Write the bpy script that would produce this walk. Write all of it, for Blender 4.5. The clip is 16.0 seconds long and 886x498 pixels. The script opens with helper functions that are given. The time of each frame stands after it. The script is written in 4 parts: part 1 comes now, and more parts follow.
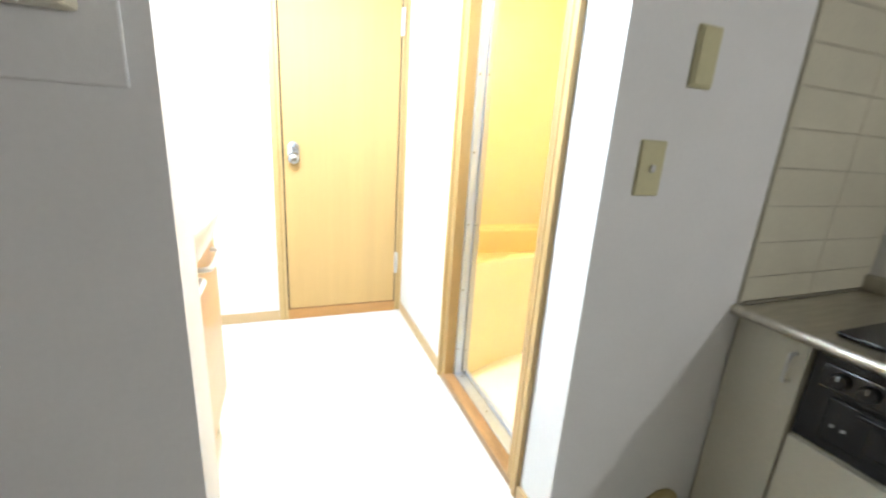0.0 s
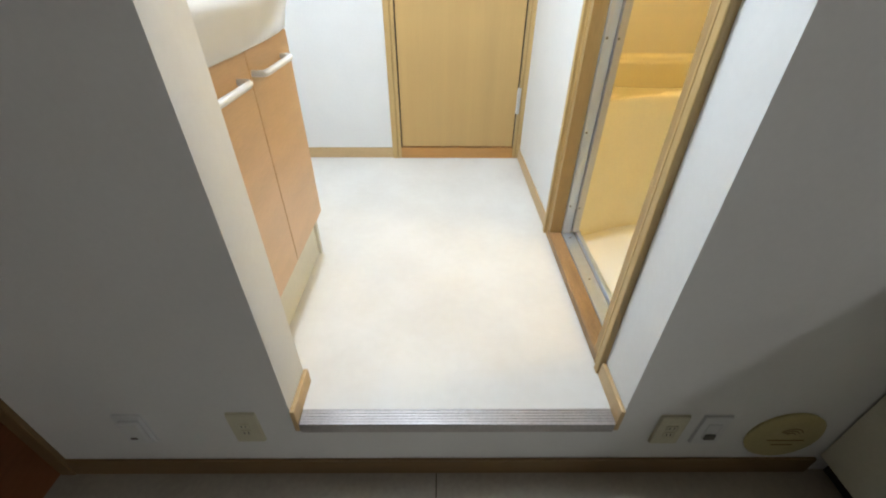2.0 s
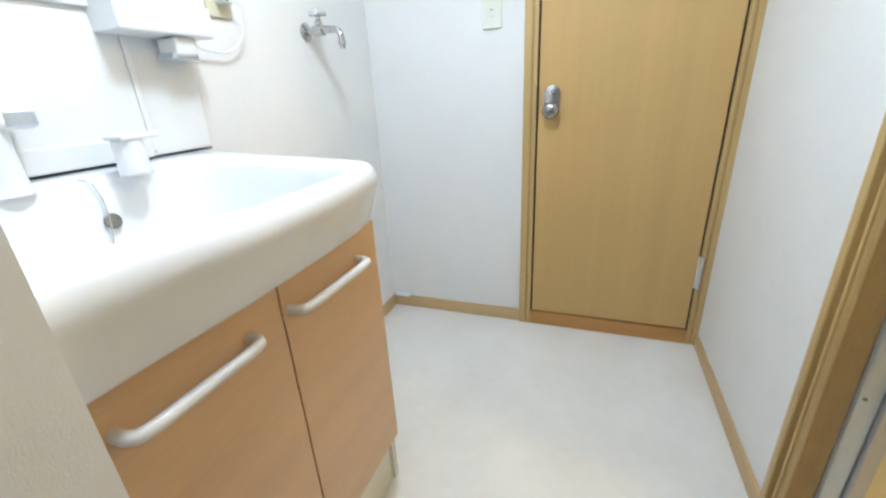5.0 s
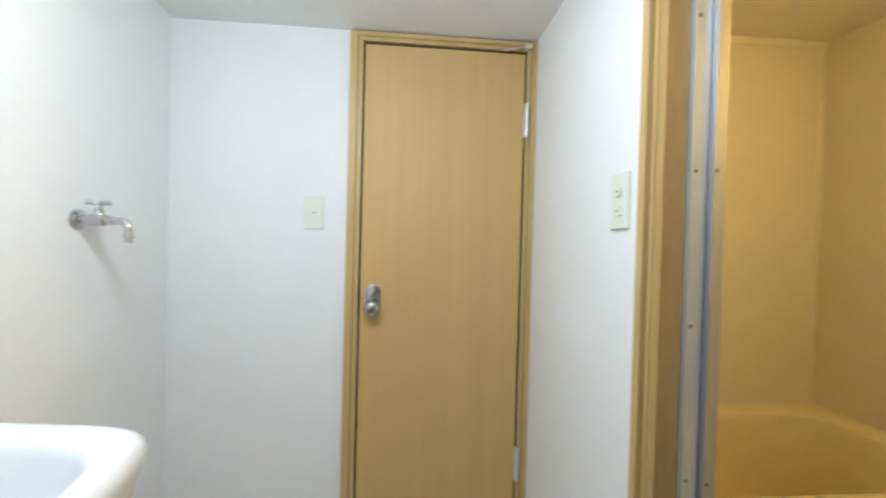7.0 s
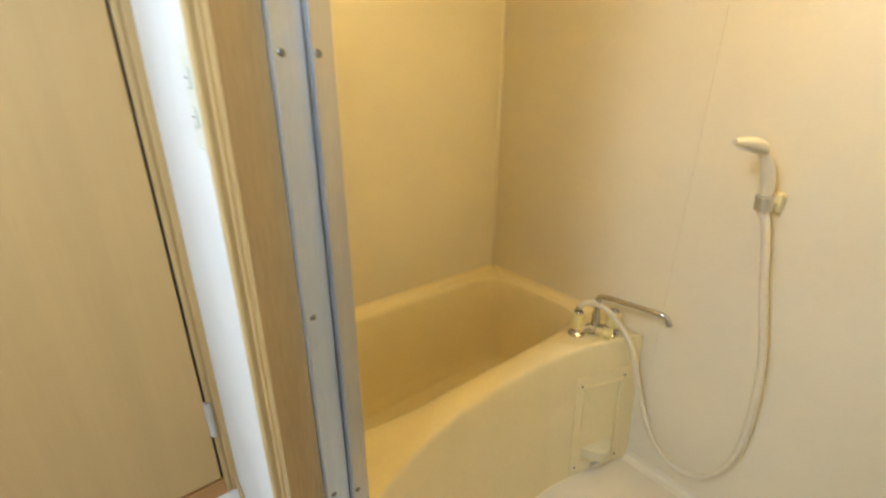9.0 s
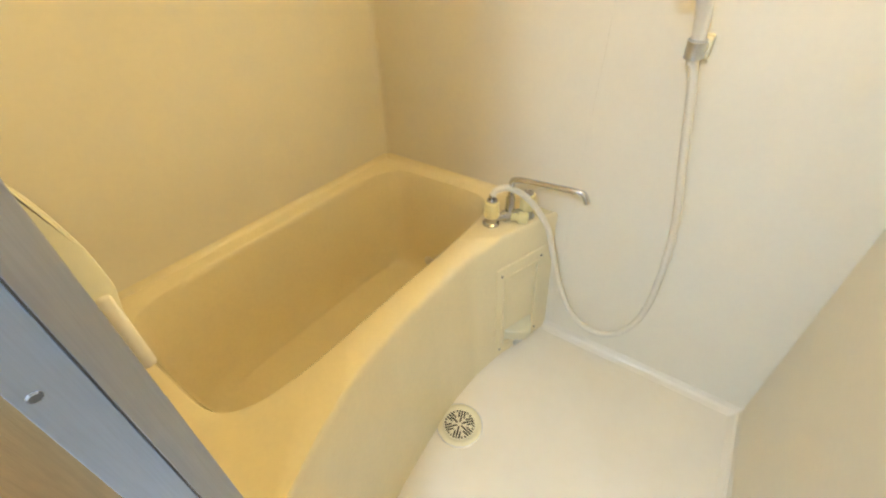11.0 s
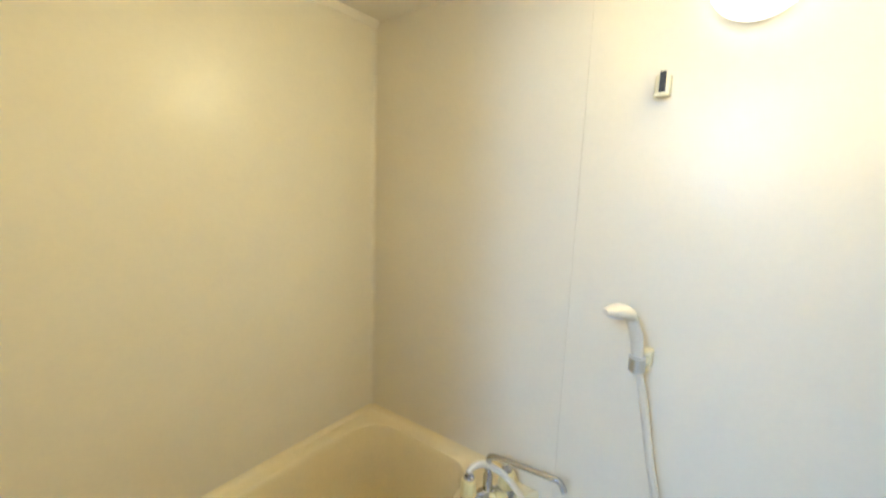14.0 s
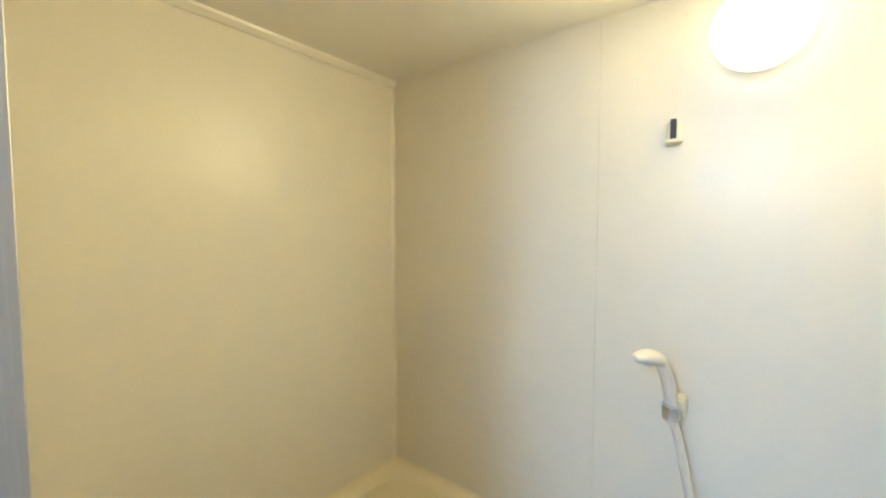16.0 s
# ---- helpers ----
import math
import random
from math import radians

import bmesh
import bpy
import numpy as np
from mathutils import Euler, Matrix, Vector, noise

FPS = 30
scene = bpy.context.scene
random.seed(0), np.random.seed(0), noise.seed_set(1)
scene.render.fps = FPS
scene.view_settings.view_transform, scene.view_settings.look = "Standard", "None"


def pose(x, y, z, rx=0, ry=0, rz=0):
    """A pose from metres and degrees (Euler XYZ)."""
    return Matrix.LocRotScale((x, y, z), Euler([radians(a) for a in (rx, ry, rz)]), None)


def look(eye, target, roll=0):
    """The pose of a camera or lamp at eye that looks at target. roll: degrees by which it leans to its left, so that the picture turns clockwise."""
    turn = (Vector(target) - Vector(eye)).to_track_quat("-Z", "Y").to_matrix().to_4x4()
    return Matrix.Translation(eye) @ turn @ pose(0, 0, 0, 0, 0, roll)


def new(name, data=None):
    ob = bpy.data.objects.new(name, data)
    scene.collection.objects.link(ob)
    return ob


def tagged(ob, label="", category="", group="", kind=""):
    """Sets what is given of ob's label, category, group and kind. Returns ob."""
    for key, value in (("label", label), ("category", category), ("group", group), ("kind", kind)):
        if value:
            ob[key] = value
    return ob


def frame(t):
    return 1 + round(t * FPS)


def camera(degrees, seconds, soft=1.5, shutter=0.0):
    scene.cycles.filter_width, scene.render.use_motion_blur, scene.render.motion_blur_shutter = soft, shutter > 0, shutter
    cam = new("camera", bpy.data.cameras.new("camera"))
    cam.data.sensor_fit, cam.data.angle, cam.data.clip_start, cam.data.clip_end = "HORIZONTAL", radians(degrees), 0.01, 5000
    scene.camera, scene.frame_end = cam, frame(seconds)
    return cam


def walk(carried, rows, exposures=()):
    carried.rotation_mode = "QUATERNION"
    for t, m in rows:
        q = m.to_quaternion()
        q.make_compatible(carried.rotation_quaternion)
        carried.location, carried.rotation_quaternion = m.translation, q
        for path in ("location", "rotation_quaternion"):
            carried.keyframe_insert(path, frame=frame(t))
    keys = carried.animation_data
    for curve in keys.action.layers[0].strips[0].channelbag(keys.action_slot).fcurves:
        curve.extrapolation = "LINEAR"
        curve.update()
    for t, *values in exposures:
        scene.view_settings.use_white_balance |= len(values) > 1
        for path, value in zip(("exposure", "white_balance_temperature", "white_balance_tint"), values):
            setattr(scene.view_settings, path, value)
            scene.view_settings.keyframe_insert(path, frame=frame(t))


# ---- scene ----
cam = camera(95.3, 16.0, soft=2.0, shutter=0.4)
PATH = [
    (0, (0.062, -2.296, 1.064), (0.769, -0.501, 0.535), 3.7),
    (0.5, (0.142, -2.213, 1.031), (0.474, -0.368, 0.333), 0.3),
    (1, (0.249, -2.153, 0.973), (0.348, -0.399, 0.018), 1.6),
    (1.5, (0.260, -2.137, 0.944), (0.279, -0.486, -0.183), -0.7),
    (2, (0.257, -2.145, 0.921), (0.270, -0.526, -0.253), 0.3),
    (2.5, (0.287, -2.120, 0.933), (0.282, -0.500, -0.240), 1.5),
    (3, (0.299, -2.045, 0.934), (0.099, -0.384, -0.162), 1.6),
    (3.5, (0.328, -1.853, 0.957), (-0.030, -0.135, -0.003), 3.7),
    (3.7, (0.336, -1.782, 0.963), (-0.077, -0.077, 0.001), 3.8),
    (5.8, (0.142, -1.574, 1.086), (-0.550, 0.257, 0.677), -4.5),
    (6, (0.122, -1.557, 1.117), (-0.386, 0.348, 0.780), -1.3),
    (6.4, (0.151, -1.549, 1.142), (-0.134, 0.423, 0.977), 1.9),
    (6.5, (0.165, -1.544, 1.152), (-0.053, 0.440, 1.022), 1.6),
    (7, (0.224, -1.524, 1.155), (0.394, 0.468, 1.132), 1.5),
    (7.5, (0.271, -1.507, 1.160), (0.855, 0.405, 1.124), 1.5),
    (8, (0.357, -1.454, 1.162), (1.363, 0.271, 1.068), 1.5),
    (8.5, (0.513, -1.324, 1.222), (1.649, 0.294, 0.920), 0.9),
    (9, (0.604, -1.250, 1.258), (1.772, 0.221, 0.576), 0.3),
    (9.5, (0.701, -1.148, 1.247), (1.995, 0.076, 0.337), -1.6),
    (10, (0.775, -1.066, 1.231), (2.134, -0.063, 0.161), 0.7),
    (10.2, (0.775, -1.069, 1.232), (2.095, -0.040, 0.136), 0.5),
    (12.3, (0.785, -1.118, 1.196), (2.021, -0.407, -0.204), -1.7),
    (12.5, (0.779, -1.107, 1.200), (2.041, -0.381, -0.171), -2.0),
    (12.9, (0.770, -1.101, 1.276), (2.187, -0.165, 0.220), -2.6),
    (13, (0.782, -1.119, 1.300), (2.212, -0.119, 0.323), -2.5),
    (13.4, (0.771, -1.111, 1.357), (2.305, -0.014, 0.693), -1.7),
    (13.5, (0.779, -1.118, 1.375), (2.325, 0.000, 0.773), -1.7),
    (13.8, (0.787, -1.130, 1.402), (2.385, 0.009, 1.021), 0.1),
    (14, (0.789, -1.138, 1.431), (2.389, 0.023, 1.129), 2.0),
    (14.5, (0.767, -1.136, 1.463), (2.366, 0.063, 1.398), 0.7),
    (14.9, (0.765, -1.146, 1.467), (2.328, 0.103, 1.472), -0.6),
    (15, (0.766, -1.140, 1.476), (2.333, 0.104, 1.470), -0.9),
    (15.5, (0.768, -1.142, 1.477), (2.329, 0.109, 1.469), -0.8),
    (16, (0.767, -1.133, 1.455), (2.336, 0.102, 1.347), 0.0),
]
EXPOSURES = [
    (0.0, 1.86, 5850, 10), (1.0, 0.95, 5950, 10), (2.0, 0.77, 5950, 10), (3.5, 0.72, 5900, 10), (6.0, 0.07, 5850, 10),
    (7.0, 0.05, 6050, 10), (7.5, 0.10, 6250, 10), (8.0, 0.10, 6250, 10), (8.5, 0.12, 6050, 10), (9.0, 0.38, 5900, 10), (9.5, 0.50, 5600, 10), (10.0, 0.70, 5420, 10), (12.5, 0.78, 4500, 12),
    (14.5, 0.52, 4230, 11), (16.0, 0.44, 4230, 11),
]
walk(cam, [(t, look(eye, target, roll)) for t, eye, target, roll in PATH], EXPOSURES)

# ---- world and lamps ----
world = bpy.data.worlds.new("world")
scene.world = world
world.use_nodes = True
world.node_tree.nodes["Background"].inputs[0].default_value = (0.5, 0.5, 0.5, 1)
world.node_tree.nodes["Background"].inputs[1].default_value = 0.02


def lamp(name, kind, m, power, colour, size=0.1):
    data = bpy.data.lights.new(name, kind)
    data.energy, data.color = power, colour
    if kind == "AREA":
        data.shape, data.size = "DISK", size
    else:
        data.shadow_soft_size = size
    ob = new(name, data)
    ob.matrix_world = m
    return ob


# washroom ceiling light (its round body and flat face) and kitchen light; the bathroom is lit by its glowing globe
lamp("washroom_lamp", "POINT", pose(0.03, -1.06, 1.84), 17, (0.86, 0.95, 1.0), 0.10)
lamp("washroom_lamp_face", "AREA", pose(0.03, -1.06, 1.83), 3.2, (0.86, 0.95, 1.0), 0.22)
lamp("kitchen_lamp", "POINT", pose(1.74, -4.2, 1.36), 9.0, (1.0, 0.96, 0.90), 0.04)


# ---- materials ----
def material(name, colour, rough=0.5, metal=0.0, grain=None, bump=None, vary=0.06, scale=6.0, specular=0.5, stretch=(1, 1, 1), second=None, coat=0.0, fine=0.45):
    """Base colour broken up by a broad and a fine noise; bump=(scale, strength)."""
    mat = bpy.data.materials.new(name)
    mat.use_nodes = True
    nt = mat.node_tree
    b = nt.nodes["Principled BSDF"]
    b.inputs["Roughness"].default_value, b.inputs["Metallic"].default_value = rough, metal
    b.inputs["Specular IOR Level"].default_value = specular
    b.inputs["Coat Weight"].default_value = coat
    co = nt.nodes.new("ShaderNodeTexCoord")
    mp = nt.nodes.new("ShaderNodeMapping")
    mp.inputs["Scale"].default_value = stretch
    geo = nt.nodes.new("ShaderNodeNewGeometry")
    nt.links.new(geo.outputs["Position"], mp.inputs["Vector"])
    broad = nt.nodes.new("ShaderNodeTexNoise")
    broad.inputs["Scale"].default_value, broad.inputs["Detail"].default_value = scale, 4
    grit = nt.nodes.new("ShaderNodeTexNoise")
    grit.inputs["Scale"].default_value, grit.inputs["Detail"].default_value = scale * 14, 3
    mix = nt.nodes.new("ShaderNodeMath")
    mix.operation = "MULTIPLY_ADD"
    mix.inputs[1].default_value = fine
    nt.links.new(mp.outputs[0], broad.inputs["Vector"])
    nt.links.new(mp.outputs[0], grit.inputs["Vector"])
    half = nt.nodes.new("ShaderNodeMath")
    half.operation = "MULTIPLY"
    half.inputs[1].default_value = 1.05 - fine
    nt.links.new(broad.outputs[0], half.inputs[0])
    nt.links.new(grit.outputs[0], mix.inputs[0])
    nt.links.new(half.outputs[0], mix.inputs[2])
    ramp = nt.nodes.new("ShaderNodeValToRGB")
    lo = second or tuple(c * (1 - vary * 2) for c in colour)
    hi = tuple(min(1, c * (1 + vary)) for c in colour)
    ramp.color_ramp.elements[0].position, ramp.color_ramp.elements[1].position = 0.33, 0.68
    ramp.color_ramp.elements[0].color, ramp.color_ramp.elements[1].color = (*lo, 1), (*hi, 1)
    nt.links.new(mix.outputs[0], ramp.inputs[0])
    nt.links.new(ramp.outputs[0], b.inputs["Base Color"])
    if bump:
        n = nt.nodes.new("ShaderNodeTexNoise")
        n.inputs["Scale"].default_value, n.inputs["Detail"].default_value = bump[0], 4
        nt.links.new(mp.outputs[0], n.inputs["Vector"])
        bp = nt.nodes.new("ShaderNodeBump")
        bp.inputs["Strength"].default_value, bp.inputs["Distance"].default_value = bump[1], 0.002
        nt.links.new(n.outputs[0], bp.inputs["Height"])
        nt.links.new(bp.outputs[0], b.inputs["Normal"])
    return mat


WALLPAPER = material("white_wallpaper", (0.80, 0.80, 0.79), 0.85, bump=(420, 0.16), vary=0.015)
CEIL = material("ceiling_paper", (0.80, 0.80, 0.78), 0.9, bump=(300, 0.3), vary=0.02)
# darker tone for unseen kitchen surfaces, chosen to weaken their bounce light
DIMWALL = material("bounce_cutting_beige", (0.52, 0.48, 0.42), 0.85, bump=(300, 0.2), vary=0.04)
VINYL = material("mottled_vinyl", (0.83, 0.82, 0.79), 0.42, bump=(60, 0.06), vary=0.02, scale=2.6, second=(0.74, 0.72, 0.685), fine=0.18)
KVINYL = material("kitchen_vinyl", (0.40, 0.36, 0.30), 0.45, vary=0.08, scale=5)
OAK = material("light_oak_door", (0.56, 0.365, 0.135), 0.58, bump=(220, 0.05), vary=0.03, scale=1.6, stretch=(13, 13, 0.25), fine=0.42)
OAKTRIM = material("oak_trim", (0.43, 0.28, 0.105), 0.45, bump=(160, 0.15), vary=0.10, scale=3, stretch=(9, 9, 0.6))
CASING = material("pale_oak_casing", (0.54, 0.37, 0.15), 0.42, bump=(160, 0.12), vary=0.06, scale=3, stretch=(9, 9, 0.6))
OAKBASE = material("oak_base", (0.58, 0.41, 0.21), 0.5, vary=0.06, scale=3, stretch=(2, 2, 8))
OAKSILL = material("worn_oak_sill", (0.50, 0.255, 0.075), 0.42, bump=(120, 0.12), vary=0.08, scale=3, stretch=(0.8, 6, 9))
BATHSILL = material("scuffed_brown_sill", (0.33, 0.20, 0.09), 0.45, bump=(140, 0.3), vary=0.28, scale=5, stretch=(7, 1.2, 7), second=(0.19, 0.11, 0.05))
PEACH = material("peach_wood_laminate", (0.64, 0.43, 0.245), 0.35, vary=0.05, scale=3, stretch=(6, 0.7, 6))
GLOSSWHITE = material("white_ceramic", (0.77, 0.79, 0.81), 0.24, vary=0.01, coat=0.1)
PLASTICWHITE = material("white_plastic", (0.74, 0.75, 0.755), 0.35, vary=0.015)
CREAM = material("cream_switch_plastic", (0.66, 0.63, 0.48), 0.4, vary=0.03)
KCREAM = material("yellowed_switch_plastic", (0.60, 0.565, 0.33), 0.4, vary=0.04)
PALE = material("pale_switch_plastic", (0.74, 0.75, 0.66), 0.4, vary=0.02)
FRP = material("cream_bath_panel", (0.80, 0.745, 0.595), 0.34, vary=0.012, bump=(240, 0.03), specular=0.42)
TUB = material("cream_tub", (0.85, 0.755, 0.475), 0.17, vary=0.02, coat=0.2)
BFLOOR = material("cream_bath_floor", (0.80, 0.755, 0.645), 0.36, vary=0.02, scale=2.4, second=(0.755, 0.70, 0.555), fine=0.15, bump=(400, 0.05))
ALU = material("brushed_aluminium", (0.64, 0.70, 0.79), 0.36, 0.82, vary=0.05, stretch=(8, 8, 0.3))
# same frame metal, greyer because the inner strip's shade is in its colour
INNERALU = material("shaded_inner_aluminium", (0.56, 0.55, 0.53), 0.40, 0.9, vary=0.06, stretch=(8, 8, 0.3))
CHROME = material("chrome", (0.55, 0.55, 0.57), 0.13, 1.0, vary=0.02)
KNOBMETAL = material("satin_knob_metal", (0.42, 0.42, 0.42), 0.26, 1.0, vary=0.06)
WORKTOP = material("dull_worktop_steel", (0.54, 0.52, 0.45), 0.36, 0.9, vary=0.10, scale=9, stretch=(1, 6, 1))
STEEL = material("brushed_steel", (0.66, 0.66, 0.65), 0.34, 0.9, vary=0.08, scale=20)
SILLMETAL = material("ribbed_metal_sill", (0.56, 0.53, 0.53), 0.42, 0.8, vary=0.1, scale=12)
DARK = material("dark_rubber", (0.03, 0.03, 0.03), 0.5)
HOLE = material("black_drain_opening", (0.006, 0.006, 0.006), 1.0, specular=0.0)
TILE = material("cream_wall_tile", (0.62, 0.59, 0.46), 0.3, vary=0.04)
GROUT = material("tile_grout", (0.45, 0.43, 0.33), 0.8)
CABINET = material("white_cabinet_board", (0.71, 0.68, 0.56), 0.4, vary=0.03)
ENAMEL = material("black_enamel", (0.012, 0.012, 0.013), 0.30, specular=0.3)
GRILLGREY = material("smoked_grey_glass", (0.016, 0.016, 0.017), 0.25, specular=0.4)
BROWN = material("dark_brown_wood", (0.10, 0.045, 0.02), 0.45, vary=0.15, stretch=(6, 6, 0.6))
KSKIRT = material("brown_kitchen_skirting", (0.20, 0.125, 0.05), 0.5, vary=0.12, scale=3, stretch=(0.6, 6, 8))
ORANGE = material("orange_wood_floor", (0.32, 0.13, 0.05), 0.4, vary=0.12, stretch=(8, 1, 1))
HOSE = material("cream_rubber_hose", (0.74, 0.69, 0.56), 0.45, vary=0.03)
KNOB = material("pale_yellow_plastic", (0.74, 0.695, 0.48), 0.35, vary=0.03)
HANDLE = material("yellow_tap_plastic", (0.74, 0.65, 0.30), 0.35, vary=0.04)
COVERYELLOW = material("yellowed_cover_plastic", (0.50, 0.43, 0.20), 0.45, vary=0.06)
MIRROR = material("mirror_glass", (0.88, 0.90, 0.89), 0.02, 1.0, vary=0.0)
PRINT = material("pale_grey_print", (0.62, 0.63, 0.64), 0.5, vary=0.1, scale=60)
SEAL = material("grey_seal", (0.27, 0.23, 0.18), 0.6)
SCREW = material("dull_dark_metal", (0.22, 0.21, 0.19), 0.45, 0.8)
# near-black paint for shade in gaps and openings, also for small marks and joints
SLOT = material("shadow_gap_paint", (0.05, 0.04, 0.03), 0.8)


def glow(name, colour, strength):
    mat = bpy.data.materials.new(name)
    mat.use_nodes = True
    b = mat.node_tree.nodes["Principled BSDF"]
    b.inputs["Base Color"].default_value = (0.8, 0.8, 0.8, 1)
    b.inputs["Emission Color"].default_value, b.inputs["Emission Strength"].default_value = (*colour, 1), strength
    return mat


# one even globe in two strengths: strong front, side dimmed against wall glare
GLOBE = glow("lit_globe_front", (1.0, 0.65, 0.19), 124)
GLOBESIDE = glow("dimmed_globe_side", (1.0, 0.78, 0.45), 1.6)


# ---- mesh helpers ----
def part(name, bm, mat, parent=None, label="", smooth=False):
    me = bpy.data.meshes.new(name)
    bmesh.ops.recalc_face_normals(bm, faces=bm.faces)
    bm.to_mesh(me)
    bm.free()
    me.materials.append(mat)
    if smooth:
        me.shade_smooth()
        me.set_sharp_from_angle(angle=radians(40))
    ob = new(name, me)
    if parent:
        ob.parent = parent
        ob.matrix_parent_inverse = parent.matrix_basis.inverted()
    if label:
        tagged(ob, label)
    return ob


def thing(name, at, label, category, group="", kind=""):
    ob = new(name)
    ob.empty_display_size = 0.05
    ob.matrix_basis = pose(*at)
    return tagged(ob, label, category, group, kind)


def box(lo, hi, bevel=0.0, seg=2, bm=None):
    bm = bm or bmesh.new()
    lo, hi = Vector(lo), Vector(hi)
    made = bmesh.ops.create_cube(bm, size=1, matrix=Matrix.LocRotScale((lo + hi) / 2, None, hi - lo))
    if bevel:
        verts = set(made["verts"])
        edges = [e for e in bm.edges if e.verts[0] in verts and e.verts[1] in verts]
        bmesh.ops.bevel(bm, geom=edges, offset=bevel, segments=seg, affect="EDGES", profile=0.5)
    return bm


def wall(axis, d0, d1, u0, u1, z0, z1, holes=()):
    """A wall across axis (0: x, 1: y) from d0 to d1, with openings (ua, ub, za, zb) through it."""
    bm = bmesh.new()
    us = sorted({u0, u1, *(h[0] for h in holes), *(h[1] for h in holes)})
    zs = sorted({z0, z1, *(h[2] for h in holes), *(h[3] for h in holes)})

    def solid(i, j):
        if not (0 <= i < len(us) - 1 and 0 <= j < len(zs) - 1):
            return False
        u, z = (us[i] + us[i + 1]) / 2, (zs[j] + zs[j + 1]) / 2
        return not any(h[0] < u < h[1] and h[2] < z < h[3] for h in holes)

    def p(d, u, z):
        return bm.verts.new((d, u, z) if axis == 0 else (u, d, z))

    for i in range(len(us) - 1):
        for j in range(len(zs) - 1):
            if not solid(i, j):
                continue
            a, b, c, e = us[i], us[i + 1], zs[j], zs[j + 1]
            for d in (d0, d1):
                bm.faces.new([p(d, a, c), p(d, b, c), p(d, b, e), p(d, a, e)])
            for ok, q in ((solid(i - 1, j), ((a, c), (a, e))), (solid(i + 1, j), ((b, c), (b, e))), (solid(i, j - 1), ((a, c), (b, c))), (solid(i, j + 1), ((a, e), (b, e)))):
                if not ok:
                    bm.faces.new([p(d0, *q[0]), p(d1, *q[0]), p(d1, *q[1]), p(d0, *q[1])])
    bmesh.ops.remove_doubles(bm, verts=bm.verts, dist=1e-5)
    return bm


def prism(outline, axis, a, b, bevel=0.0, seg=2):
    """A flat outline (two coordinates in the order of the other axes) drawn out along axis from a to b."""
    bm = bmesh.new()

    def p(d, u, v):
        return bm.verts.new(((d, u, v), (u, d, v), (u, v, d))[axis])

    low, high = [p(a, *q) for q in outline], [p(b, *q) for q in outline]
    n = len(outline)
    bm.faces.new(low)
    bm.faces.new(high[::-1])
    for i in range(n):
        bm.faces.new([low[i], low[(i + 1) % n], high[(i + 1) % n], high[i]])
    if bevel:
        bmesh.ops.recalc_face_normals(bm, faces=bm.faces)
        bmesh.ops.bevel(bm, geom=bm.edges[:], offset=bevel, segments=seg, affect="EDGES", profile=0.5)
    return bm


def tube(path, radius, seg=12, bm=None, caps=True):
    """A round tube along a line of points; radius is one number or one for each point."""
    bm = bm or bmesh.new()
    pts = [Vector(q) for q in path]
    rad = radius if isinstance(radius, (list, tuple)) else [radius] * len(pts)
    side, rings = None, []
    for i, q in enumerate(pts):
        way = (pts[min(i + 1, len(pts) - 1)] - pts[max(i - 1, 0)]).normalized()
        if side is None:
            side = way.orthogonal().normalized()
        side = (side - way * side.dot(way)).normalized()
        other = way.cross(side)
        rings.append([bm.verts.new(q + rad[i] * (math.cos(k * math.tau / seg) * side + math.sin(k * math.tau / seg) * other)) for k in range(seg)])
    for r, s in zip(rings, rings[1:]):
        for k in range(seg):
            bm.faces.new([r[k], r[(k + 1) % seg], s[(k + 1) % seg], s[k]])
    if caps:
        bm.faces.new(rings[0][::-1])
        bm.faces.new(rings[-1])
    return bm


def smooth_line(points, steps=8):
    """A soft line through a few points."""
    pts = [Vector(q) for q in points]
    pts = [2 * pts[0] - pts[1], *pts, 2 * pts[-1] - pts[-2]]
    out = []
    for a, b, c, d in zip(pts, pts[1:], pts[2:], pts[3:]):
        for k in range(steps):
            t = k / steps
            out.append(0.5 * ((2 * b) + (c - a) * t + (2 * a - 5 * b + 4 * c - d) * t * t + (3 * b - a - 3 * c + d) * t ** 3))
    return out + [pts[-2]]


def lathe(profile, centre, axis=(0, 0, 1), seg=24, bm=None):
    """A turned body: pairs of (radius, height) along axis from centre."""
    bm = bm or bmesh.new()
    turn = Vector((0, 0, 1)).rotation_difference(Vector(axis)).to_matrix()
    rings = []
    for r, h in profile:
        if r < 1e-5:
            rings.append([bm.verts.new(Vector(centre) + turn @ Vector((0, 0, h)))])
        else:
            rings.append([bm.verts.new(Vector(centre) + turn @ Vector((r * math.cos(k * math.tau / seg), r * math.sin(k * math.tau / seg), h))) for k in range(seg)])
    for a, b in zip(rings, rings[1:]):
        for k in range(seg):
            q = [a[k % len(a)], a[(k + 1) % len(a)], b[(k + 1) % len(b)], b[k % len(b)]]
            q = list(dict.fromkeys(q))
            if len(q) > 2:
                bm.faces.new(q)
    for ring in (rings[0], rings[-1]):
        if len(ring) > 2:
            bm.faces.new(ring)
    return bm


def structure(name, bm, mat, label):
    return tagged(part(name, bm, mat), label, name.split("_")[0], kind="structure")


# ---- plan ----
KF = -0.24                    # kitchen floor; the washroom floor is 0
FY0, FY1 = -1.595, -1.478     # wall between kitchen and washroom
OX0, OX1 = -0.10, 0.698       # opening in it
LX = -0.64                    # washroom wall with the tap
RX = 0.698                    # washroom wall with the bathroom door
BY = 0.012                    # washroom wall with the toilet door
CZ = 1.942                    # washroom ceiling
BX0, BX1 = 0.794, 1.885        # bathroom across
